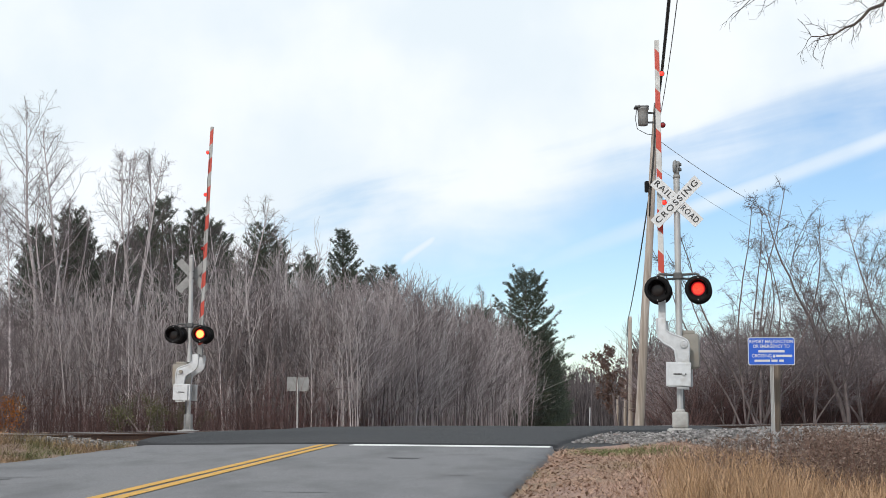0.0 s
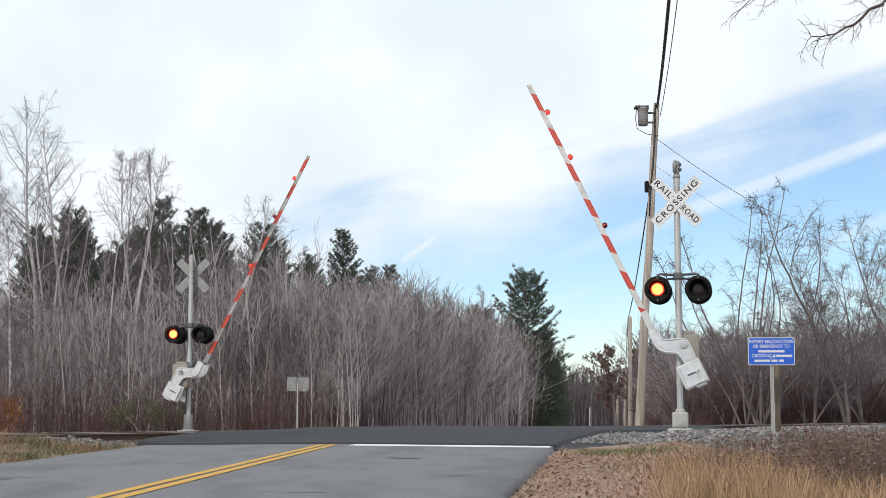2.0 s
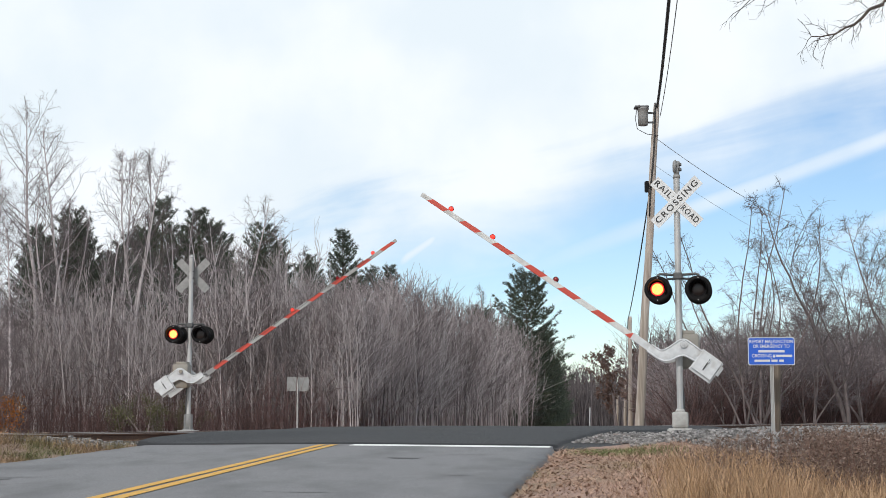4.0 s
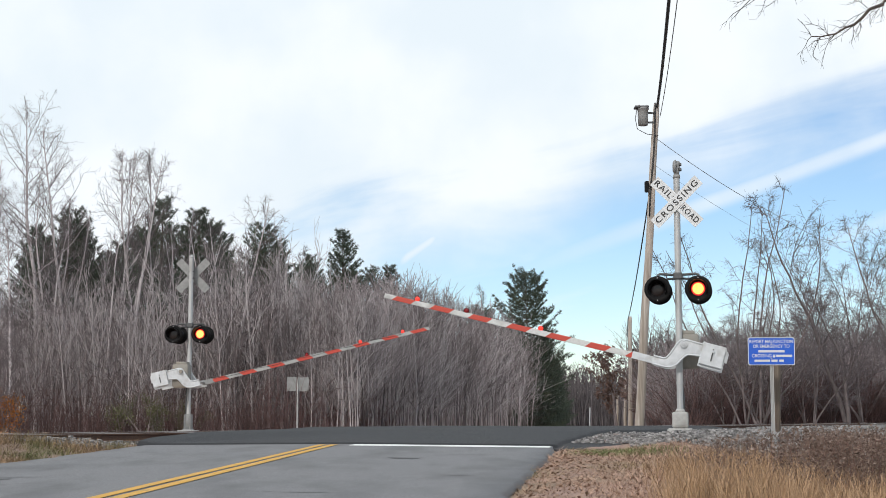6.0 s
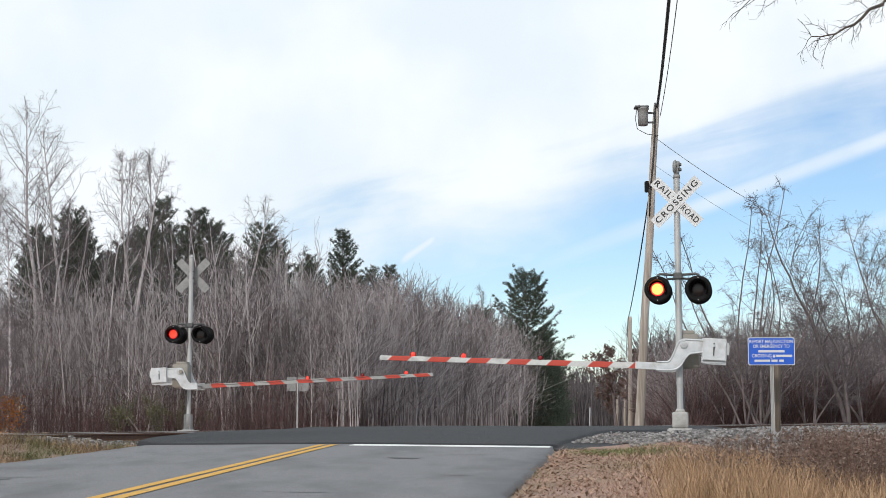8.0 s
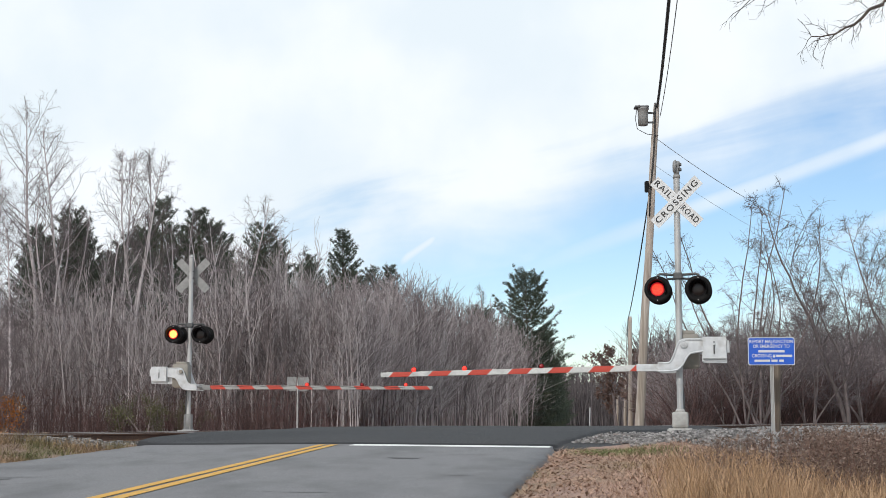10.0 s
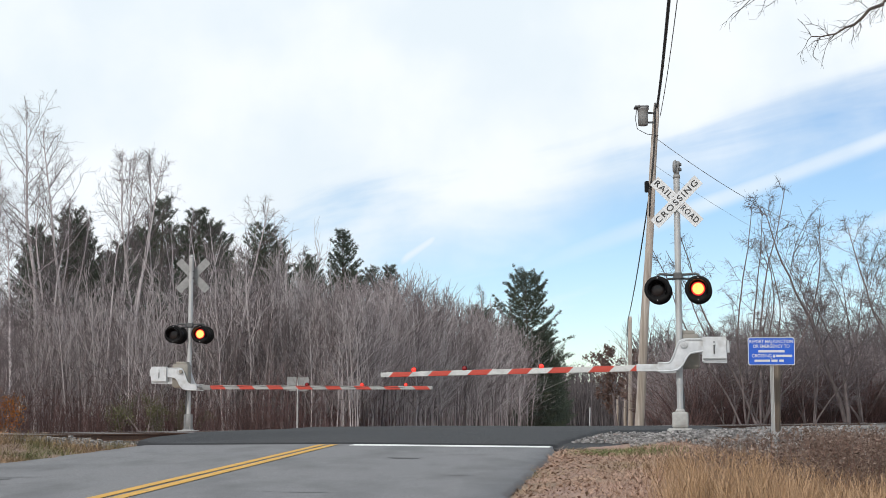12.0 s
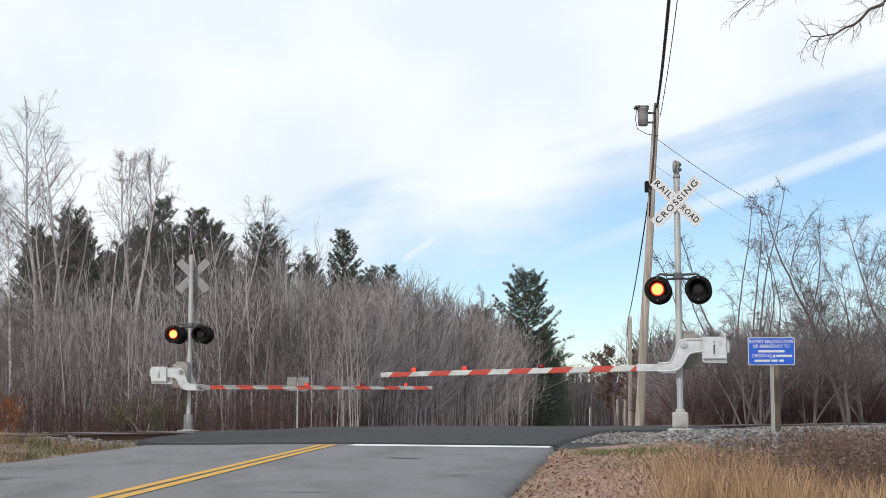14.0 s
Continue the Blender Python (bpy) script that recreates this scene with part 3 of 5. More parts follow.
def flasher(parent, x, y, face, side, weak):
    """A round black background with a hooded red lamp; an added lens turret turns in the housing in place of switched
    light: a bright, a weak and a dark face.
    """
    z = 2.70
    m = Matrix.Translation((x, y, z)) @ (pose(0, 0, 0, 90, 0, 0) if face < 0 else pose(0, 0, 0, -90, 0, 0))   # local z looks out
    bm = bmesh.new()
    bm_lathe(bm, [(0.160, 0.0), (0.252, 0.0), (0.256, 0.008), (0.252, 0.016), (0.160, 0.016), (0.160, 0.0)], 40, cap=False)
    bm_lathe(bm, [(0.160, 0.005), (0.168, -0.06), (0.168, -0.20), (0.12, -0.28), (0.02, -0.29)], 32)
    lamp = part("lamp", bm, M["black"], parent, "black round background and lamp housing")
    lamp.matrix_basis = m
    bm = bmesh.new()
    n = 26
    rings = []
    for ln, r in ((0.012, 0.168), (1.0, 0.172)):
        ring = []
        for k in range(n + 1):
            a = radians(-35) + radians(250) * k / n
            depth = 0.015 if ln < 0.5 else 0.05 + 0.22 * max(0.0, math.sin((a + radians(35)) / radians(250) * math.pi)) ** 0.8
            ring.append((r * math.cos(a), r * math.sin(a), depth))
        rings.append(ring)
    up = 1 if face < 0 else -1
    va = [bm.verts.new((p[0], up * p[1], p[2])) for p in rings[0]]
    vb = [bm.verts.new((p[0], up * p[1], p[2])) for p in rings[1]]
    for k in range(n):
        bm.faces.new((va[k], va[k + 1], vb[k + 1], vb[k]))
    bmesh.ops.recalc_face_normals(bm, faces=bm.faces)
    bmesh.ops.solidify(bm, geom=bm.faces[:], thickness=0.004)
    hood = part("hood", bm, M["black"], lamp, "curved black visor")
    for zz in (0.215, -0.215):
        bm = bmesh.new()
        bm_lathe(bm, [(0.012, 0.014), (0.012, 0.022), (0.005, 0.026)], 8, Matrix.Translation((0, zz, 0)))
        part("bolt", bm, M["mast"], lamp)
    bm = bmesh.new()
    for k in range(3):
        m3 = Matrix.Rotation(radians(-120 * k), 4, "Y")
        bm_lathe(bm, [(0.139, 0.080), (0.139, 0.085), (0.12, 0.092), (0.08, 0.099), (0.02, 0.102)], 32, m3, mat=k)
    lens = part("lens", bm, (M["lens_on"], M["lens_weak"], M["lens_off"]), lamp, "red signal lens")
    MOVERS.append((lens, Matrix.Translation((0, 0, -0.082)), side, weak))


def gate_arm(parent, length, droop, lights, near):
    bm = bmesh.new()
    z0, ya = -0.43, 0.25
    bm_plate(bm, [(-0.44, z0 - 0.06), (-0.44, z0 + 0.06), (-length, droop + 0.047), (-length, droop - 0.047)], ya - 0.02, ya + 0.02, 0.006)
    arm = part("gate_arm", bm, M["stripes" if near else "stripes_far"], parent, "red and white striped crossing gate arm")
    outline = [(0.37, 0.11), (0.05, 0.115), (-0.02, 0.11), (-0.08, 0.08), (-0.12, 0.02), (-0.2, -0.2), (-0.25, -0.30), (-0.30, -0.335), (-0.5, -0.34), (-0.5, -0.53),
               (-0.24, -0.53), (-0.12, -0.50), (-0.03, -0.42), (0.05, -0.27), (0.12, -0.19), (0.37, -0.15)]
    for y0 in (-0.075, 0.67):
        bm = bmesh.new()
        bm_plate(bm, outline, y0, y0 + 0.05, 0.014)
        yr = y0 - 0.006 if y0 < 0 else y0 + 0.056
        for (xa, za), (xb, zb) in zip(outline[9:], outline[10:]):
            bm_tube(bm, [(xa, yr, za + 0.02), (xb, yr, zb + 0.02)], 0.016, 8)
        for (xa, za), (xb, zb) in zip(outline[:9], outline[1:9]):
            bm_tube(bm, [(xa, yr, za - 0.02), (xb, yr, zb - 0.02)], 0.016, 8)
        bm_lathe(bm, [(0.075, 0), (0.075, 0.03), (0.055, 0.042), (0.05, 0.03), (0.03, 0.035), (0.028, 0.05), (0.01, 0.052)], 20, Matrix.Translation((0, y0 if y0 < 0 else y0 + 0.05, 0)) @ pose(0, 0, 0, 90 if y0 < 0 else -90, 0, 0))
        smooth(part("arm_bracket", bm, M["cast"], arm, "grey cast bracket of the gate arm"), 35)
        bm = bmesh.new()
        out = -1 if y0 < 0 else 1
        yc = y0 + 0.025 + out * 0.045
        bm_box(bm, (0.58, yc, -0.07), (0.44, 0.09, 0.42), 0.012)
        bm_box(bm, (0.57, yc - out * 0.03, -0.1), (0.46, 0.03, 0.47), 0.008)
        bm_box(bm, (0.825, yc - out * 0.02, -0.03), (0.05, 0.06, 0.2), 0.01)
        # the slot's shaded recess is a dark bar set on the face
        bm_box(bm, (0.57, yc + out * 0.052, -0.09), (0.024, 0.02, 0.2), 0.004, mat=1)
        bm_tube(bm, [(0.57, yc + out * 0.045, 0.0), (0.57, yc + out * 0.09, 0.0)], 0.026, 10, mat=0)
        bm_tube(bm, [(0.57, yc + out * 0.05, 0.05), (0.57, yc + out * 0.065, -0.02)], 0.012, 8, mat=1)
        part("counterweight", bm, (M["cast"], M["dark_metal"]), arm, "grey counterweight plate with a dark bar as its slot")
    bm = bmesh.new()
    bm_box(bm, (-0.71 if near else -0.63, ya, z0 - 0.005), (0.44 if near else 0.3, 0.06, 0.14), 0.008)
    bm_box(bm, (-0.70, ya - 0.033, z0 + 0.01), (0.14, 0.008, 0.06), 0.003)
    bm_tube(bm, [(-0.5, -0.04, z0), (-0.5, 0.68, z0)], 0.03, 10)
    part("arm_socket", bm, M["cast" if near else "tank"], arm, "grey metal socket of the arm")
    slope = (droop - z0) / (length - 0.44)
    for i, d in enumerate(lights):
        zc = z0 + slope * (d - 0.44) + 0.085
        bm = bmesh.new()
        bm_lathe(bm, [(0.056, -0.012), (0.059, 0.0), (0.056, 0.012), (0.052, 0.012), (0.052, -0.012), (0.056, -0.012)], 20, Matrix.Translation((-d, ya, zc)) @ pose(0, 0, 0, 90, 0, 0), cap=False)
        bm_box(bm, (-d, ya, zc - 0.062), (0.035, 0.034, 0.03), 0.006)
        part("arm_light", bm, M["black"], arm, "small black lamp ring on the arm")
        bm = bmesh.new()
        bm_lathe(bm, [(0.01, -0.034), (0.034, -0.028), (0.05, -0.006), (0.05, 0.006), (0.034, 0.028), (0.01, 0.034)], 20)
        if i > 0:
            for f in bm.faces:
                f.material_index = 0 if f.calc_center_median().z > 0 else 1
        lens = part("arm_lens", bm, (M["small_on"], M["small_off"]), arm, "small red lamp lens")
        lens.matrix_basis = Matrix.Translation((-d, ya, zc)) @ pose(0, 0, 0, 90, 0, 0)
        if i > 0:
            MOVERS.append((lens, lens.matrix_basis.copy(), (i + 1) % 2, None))
    bm = bmesh.new()
    pts = [(-0.5 - k * (lights[0] - 0.5) / 24, ya + 0.024, z0 + 0.03 + slope * k * (lights[0] - 0.5) / 24 + 0.02 * math.sin(k * 1.3)) for k in range(25)]
    bm_tube(bm, pts, 0.006, 6)
    part("arm_cable", bm, M["cable"], arm, "thin black lamp cable")
    return arm


def crossing_signal(m, arm_length, droop, lights, bell):
    sig = empty("crossing_signal", m, "grey railroad crossing signal with red flashers and gate", "crossing signal", "crossing signals")
    bm = bmesh.new()
    bm_tube(bm, [(0, 0, 0.2), (0, 0, 4.92)], 0.062, 24)
    for z in (0.9, 1.15, 1.98, 2.86, 4.25, 4.6):
        bm_tube(bm, [(0, 0, z - 0.025), (0, 0, z + 0.025)], 0.07, 24)
    smooth(part("mast", bm, M["mast"], sig, "tubular grey aluminium mast"))
    bm = bmesh.new()
    if bell:
        bm_box(bm, (0, 0, 0.19), (0.30, 0.30, 0.30), 0.03)
        bm_box(bm, (0, -0.155, 0.19), (0.20, 0.02, 0.2), 0.008)
        bm_box(bm, (0.02, -0.168, 0.20), (0.10, 0.01, 0.012))
        bm_box(bm, (0.02, -0.168, 0.15), (0.12, 0.01, 0.012))
        bm_tube(bm, [(0, 0, 0.32), (0, 0, 0.40)], [0.11, 0.075], 20)
        for sx in (-0.11, 0.11):
            bm_tube(bm, [(sx, -0.1, -0.02), (sx, -0.1, 0.06)], 0.018, 8)
            bm_tube(bm, [(sx, 0.1, -0.02), (sx, 0.1, 0.06)], 0.018, 8)
        part("base_box", bm, M["concrete"], sig, "pale grey junction base at the mast foot")
        bm = bmesh.new()
        bm_tube(bm, [(0, 0, -0.5), (0, 0, 0.0), (0, 0, 0.03)], [0.26, 0.25, 0.22], 28)
        part("foundation", bm, M["concrete"], sig, "round concrete footing")
    else:
        bm_tube(bm, [(0, 0, 0.0), (0, 0, 0.45)], 0.085, 20)
        for a in (45, 135, 225, 315):
            c, s = math.cos(radians(a)), math.sin(radians(a))
            bm_box(bm, (0.095 * c, 0.095 * s, 0.2), (0.09, 0.03, 0.46), 0.008, rot=pose(0, 0, 0, 0, 0, a))
        bm_box(bm, (0, 0, 0.0), (0.26, 0.26, 0.05), 0.01)
        part("base_box", bm, M["tank"], sig, "flanged metal mast foot")
        bm = bmesh.new()
        bm_tube(bm, [(0, 0, -0.6), (0, 0, -0.02)], 0.3, 28)
        part("foundation", bm, M["concrete"], sig, "round concrete footing")
    if bell:
        bm = bmesh.new()
        bm_tube(bm, [(0, 0, 4.90), (0, 0, 4.97)], 0.07, 20)
        bm_tube(bm, [(0, 0, 4.97), (0, 0, 5.03), (0.01, 0, 5.1), (0.02, 0, 5.2), (0.02, 0, 5.24)], [0.05, 0.06, 0.065, 0.06, 0.04], 20)
        bm_box(bm, (0.07, -0.02, 5.07), (0.06, 0.1, 0.06), 0.012, mat=1)
        bm_box(bm, (0.075, -0.02, 5.17), (0.05, 0.08, 0.05), 0.01, mat=1)
        bm_lathe(bm, [(0.02, 0.075), (0.09, 0.07), (0.125, 0.05), (0.14, 0.01), (0.135, 0.005), (0.12, 0.04), (0.03, 0.05)], 28, Matrix.Translation((0.0, 0.0, 5.13)) @ pose(0, 0, 0, 0, -90, 0))
        part("bell", bm, (M["tank"], M["dark_metal"]), sig, "weathered electric warning bell")
    else:
        bm = bmesh.new()
        bm_lathe(bm, [(0.07, 4.91), (0.072, 4.94), (0.03, 4.99), (0.008, 5.01)], 20)
        part("mast_cap", bm, M["mast"], sig, "pointed grey mast cap")
    crossbuck(sig, -0.085 if bell else -0.2, -1)
    for z in (4.33, 4.52):
        bm = bmesh.new()
        bm_box(bm, (0, -0.03, z), (0.15, 0.13, 0.03), 0.005)
        if not bell:
            bm_box(bm, (0, -0.13, z), (0.05, 0.14, 0.03), 0.004)
        part("clamp", bm, M["dark_metal"], sig)
    # crossarm and the lamps in pairs, back to back
    bm = bmesh.new()
    for sx in (-1, 1):
        bm_tube(bm, [(0, -0.02, 2.99), (sx * 0.2, -0.04, 3.0), (sx * 0.34, -0.06, 3.01), (sx * 0.39, -0.07, 2.985), (sx * 0.40, -0.07, 2.90)], 0.026, 10)
        bm_tube(bm, [(0, 0.03, 2.93), (sx * 0.22, 0.06, 2.92), (sx * 0.38, 0.08, 2.86)], 0.022, 10)
    bm_box(bm, (0, 0, 2.97), (0.18, 0.2, 0.13), 0.02)
    part("crossarm", bm, M["dark_metal"], sig, "dark pipe crossarm for the flashers")
    weak = ((0.0, 1.5), (8.6, 11.0)) if bell else ((6.8, 9.2),)      # spells in which lit lenses turn their weak face out
    for side, sx in ((0, -0.388), (1, 0.388)) if bell else ((1, -0.388), (0, 0.388)):
        flasher(sig, sx, -0.24, -1, side, weak)
        flasher(sig, sx, 0.36, 1, side, weak)
    # gate machine
    bm = bmesh.new()
    bm_box(bm, (0.15, 0.24, 1.52), (0.46, 0.40, 0.66), 0.05)
    bm_box(bm, (0.13, 0.24, 1.87), (0.34, 0.36, 0.1), 0.04)
    bm_box(bm, (0.15, 0.24, 1.2), (0.36, 0.34, 0.05), 0.015)
    bm_tube(bm, [(0.09, -0.12, 1.63), (0.09, 0.62, 1.63)], 0.05, 16)
    smooth(part("gate_machine", bm, M["box_tan"], sig, "weathered tan gate mechanism housing"), 35)
    bm = bmesh.new()
    bm_tube(bm, [(0.02, 0.16, 1.2), (0.03, 0.14, 0.9), (0.07, 0.05, 0.6), (0.07, 0.0, 0.3)], 0.022, 8)
    part("cable", bm, M["dark_metal"], sig, "flexible grey conduit")
    arm = gate_arm(sig, arm_length, droop, lights, bell)
    return sig, arm


near_sig, near_arm = crossing_signal(pose(4.57, 27.4, 0.05, 0, 0.2, -12), 6.075, -0.563, (5.39, 4.35, 2.80), True)
far_sig, far_arm = crossing_signal(pose(-7.25, 40.5, -0.08, 0, 0, 175), 7.13, -0.46, (6.37, 5.13, 3.56), False)
NEAR_PIVOT, FAR_PIVOT = (0.10, -0.19, 1.63), (0.14, -0.19, 1.63)


# ---- signs and posts ----
def info_sign(m, w, h, post_top, post_bottom):
    sign = empty("emergency_sign", m, "blue emergency notice sign on a grey steel post", "road sign")
    bm = bmesh.new()
    rr, o = 0.03, []
    for cx, cz, a0 in ((w / 2 - rr, h / 2 - rr, 0), (-w / 2 + rr, h / 2 - rr, 90), (-w / 2 + rr, -h / 2 + rr, 180), (w / 2 - rr, -h / 2 + rr, 270)):
        o += [(cx + rr * math.cos(radians(a0 + k * 30)), cz + rr * math.sin(radians(a0 + k * 30))) for k in range(4)]
    bm_plate(bm, o, 0.0, 0.004)
    for f in bm.faces:
        f.material_index = 1 if f.normal.y > 0.5 else 0
    plate = part("plate", bm, (M["sign_white"], M["sign_back"]), sign, "white-edged sign plate")
    bm = bmesh.new()
    bm_plate(bm, [(x * (w - 0.025) / w, z * (h - 0.025) / h) for x, z in o], -0.002, 0.001)
    part("blue_face", bm, M["sign_blue"], plate, "bright blue sign face")
    up = pose(0, -0.003, 0, 90, 0, 0)
    text_mesh("lettering", "REPORT MALFUNCTION", 0.078, M["sign_white"], plate, pose(0, 0, h * 0.345) @ up, w * 0.93, 0.001)
    text_mesh("lettering", "OR EMERGENCY TO", 0.078, M["sign_white"], plate, pose(0, 0, h * 0.175) @ up, w * 0.78, 0.001)
    text_mesh("lettering", "CROSSING #", 0.078, M["sign_white"], plate, pose(-w * 0.17, 0, -h * 0.165) @ up, w * 0.50, 0.001)
    for cx, cz, bw in ((0.0, 0.0, 0.56), (0.27, -0.165, 0.34), (-0.2, -0.34, 0.33), (0.06, -0.34, 0.13), (0.21, -0.34, 0.1)):
        bm = bmesh.new()
        bm_box(bm, (cx * w, -0.003, cz * h), (bw * w, 0.002, 0.038))
        part("text_bar", bm, M["sign_white"], plate, "white bar of unreadable text")
    bm = bmesh.new()
    prof = [(-0.03, 0.0), (-0.018, 0.0), (-0.014, 0.03), (0.014, 0.03), (0.018, 0.0), (0.03, 0.0), (0.03, 0.006), (0.02, 0.036), (-0.02, 0.036), (-0.03, 0.006)]
    rings = [[bm.verts.new((x, y + 0.008, z)) for x, y in prof] for z in (post_bottom, post_top)]
    for k in range(len(prof)):
        bm.faces.new((rings[0][k], rings[0][(k + 1) % 10], rings[1][(k + 1) % 10], rings[1][k]))
    bm.faces.new(rings[1])
    bmesh.ops.recalc_face_normals(bm, faces=bm.faces)
    part("post", bm, M["mast"], sign, "galvanised channel steel post")
    for z in (0.12, -0.12):
        bm = bmesh.new()
        bm_lathe(bm, [(0.012, 0.0), (0.01, 0.006), (0.003, 0.008)], 8, pose(0, -0.003, z, 90, 0, 0))
        part("bolt", bm, M["mast"], sign)
    return sign


info_sign(pose(5.43, 23.4, 1.38, 0, 0, -4), 0.765, 0.46, 0.2, -1.65)
back = info_sign(pose(-4.86, 47.5, 1.37, 0, 0, 172), 0.75, 0.47, 0.2, -1.9)
tagged(back, "sign seen from its bare grey metal back", "road sign")


def wood_post(m, h, r, name, label, mat):
    bm = bmesh.new()
    bm_tube(bm, [(0, 0, -0.5), (0, 0, h * 0.5), (0.01, 0, h - 0.03), (0.01, 0, h)], [r, r * 0.97, r * 0.95, r * 0.8], 14)
    ob = part(name, bm, mat, None)
    ob.matrix_basis = m
    return tagged(ob, label, "post")


wood_post(pose(5.72, 24.4, -0.05, 0, 1.0, 0), 1.25, 0.065, "wooden_post", "old brown wooden post behind the blue sign", M["post_wood"])
for x, y, h, r in ((4.64, 45.0, 0.78, 0.022),):
    wood_post(pose(x, y, float(ground_z(x, y))), h, r, "marker_post", "slim pale roadside marker post", M["mast"])


def utility_pole(base, top, r0, r1, tank):
    base, top = Vector(base), Vector(top)
    p = empty("utility_pole", Matrix.Translation(base), "weathered leaning wooden utility pole", "utility pole", "utility poles")
    v = top - base
    bm = bmesh.new()
    n = 14
    bm_tube(bm, [v * (k / n - 0.05) + Vector((0.012 * math.sin(k * 0.9), 0.01 * math.cos(k), 0)) * (0 < k < n) for k in range(n + 1)] + [v], [r0 + (r1 - r0) * k / n for k in range(n + 1)] + [r1 * 0.9], 16)
    part("shaft", bm, M["pole_wood"], p, "weathered brown wooden shaft")
    if tank:
        c = Vector((v.x - 0.48, -0.12, v.z - 0.45))
        bm = bmesh.new()
        bm_lathe(bm, [(0.13, -0.32), (0.16, -0.31), (0.17, 0.0), (0.175, 0.2), (0.2, 0.22), (0.2, 0.26), (0.16, 0.32), (0.03, 0.35)], 24, Matrix.Translation(c))
        for dx in (-0.13, 0.13):
            bm_lathe(bm, [(0.03, 0.26), (0.05, 0.29), (0.03, 0.32), (0.045, 0.35), (0.02, 0.38)], 10, Matrix.Translation(c + Vector((dx, -0.02, 0))))
        bm_box(bm, c + Vector((-0.05, 0, 0.29)), (0.46, 0.36, 0.07), 0.015, mat=1)
        bm_box(bm, c + Vector((0.28, 0.06, -0.2)), (0.26, 0.06, 0.06), 0.01, mat=1)
        bm_box(bm, c + Vector((0.28, 0.06, 0.12)), (0.26, 0.06, 0.06), 0.01, mat=1)
        part("transformer", bm, (M["tank"], M["dark_metal"]), p, "grey cylindrical pole transformer")
        bm = bmesh.new()
        bm_tube(bm, [c + Vector((-0.2, -0.05, 0.25)), c + Vector((-0.26, -0.05, -0.1)), c + Vector((-0.2, -0.08, -0.45)), c + Vector((0.1, -0.1, -0.62)), c + Vector((0.5, 0, -0.66))], 0.012, 6)
        part("lead_wire", bm, M["cable"], p, "thin black lead wire")
        bm = bmesh.new()
        bm_box(bm, Vector((v.x * 0.74 - 0.2, -0.16, v.z * 0.74)), (0.13, 0.16, 0.36), 0.02)
        part("splice_box", bm, M["black"], p, "black cable splice box")
        bm = bmesh.new()
        bm_tube(bm, [Vector((v.x * k / 20 - 0.05 - 0.02 * math.sin(k), -0.18 + 0.002 * k, v.z * k / 20)) for k in range(13, 21)], 0.026, 8)
        part("riser_cable", bm, M["cable"], p, "black riser cable")
    return p


utility_pole((6.32, 46, -0.25), (7.09, 46, 10.6), 0.155, 0.105, True)
utility_pole((11.3, 86, -1.2), (11.4, 86, 6.3), 0.15, 0.11, False)
utility_pole((16.1, 126, -1.2), (16.2, 126, 3.6), 0.15, 0.12, False)
utility_pole((20.8, 170, -1.2), (20.9, 170, 2.7), 0.15, 0.12, False)


def span(pts, r, mat, label, name="overhead_cable"):
    """A sagging cable through points."""
    pts = [Vector(p) for p in pts]
    out = []
    for a, b, sag in zip(pts, pts[1:], [0.35] * len(pts)):
        for k in range(14):
            q = k / 14
            out.append(a.lerp(b, q) - Vector((0, 0, sag * 4 * q * (1 - q) * min(1, (b - a).length / 30))))
    out.append(pts[-1])
    bm = bmesh.new()
    bm_tube(bm, out, r, 6)
    ob = part(name, bm, mat, None)
    return tagged(ob, label, "cable", "overhead cables")


span([(7.08, 45.85, 10.45), (5.03, 30.5, 9.62), (1.2, -2.0, 10.2)], 0.042, M["cable"], "thick black overhead cable sagging from the pole")
span([(7.16, 45.8, 10.1), (5.22, 30.5, 9.62), (1.5, -2.0, 10.0)], 0.012, M["wire"], "thin grey overhead wire beside the thick cable")
span([(6.8, 45.75, 7.8), (11.25, 85.85, 6.1), (16.1, 125.9, 3.5), (20.8, 169.8, 2.6)], 0.024, M["cable"], "black overhead cable running on along the road")
span([(7.05, 45.9, 9.4), (12.7, 54.0, 8.1), (20.5, 66.0, 7.4), (33.0, 84.0, 7.4)], 0.010, M["wire"], "thin service wire crossing to the far trees")
span([(6.85, 45.9, 8.6), (15.0, 58.0, 6.9), (33.0, 84.0, 5.5)], 0.005, M["wire"], "thin lower service wire")


# ---- trees ----
def grow(T, p, d, length, r0, r1, segs, sides, rng, wob=0.12, lift=0.1):
    """A tapered wandering branch into T; returns its points, directions and radii."""
    p, d = np.array(p, float), np.array(d, float)
    pts, dirs = [p.copy()], [d.copy()]
    for _ in range(segs):
        d = d + rng.normal(0, wob, 3) + np.array([0, 0, lift])
        d /= np.linalg.norm(d)
        p = p + d * length / segs
        pts.append(p.copy())
        dirs.append(d.copy())
    rad = np.linspace(r0, r1, segs + 1)
    T.tube(pts, rad, sides)
    return np.array(pts), np.array(dirs), rad


def sprout(rng, d, angle):
    a = rng.normal(0, 1, 3)
    a -= d * a.dot(d)
    a /= np.linalg.norm(a) + 1e-9
    return d * math.cos(angle) + a * math.sin(angle)


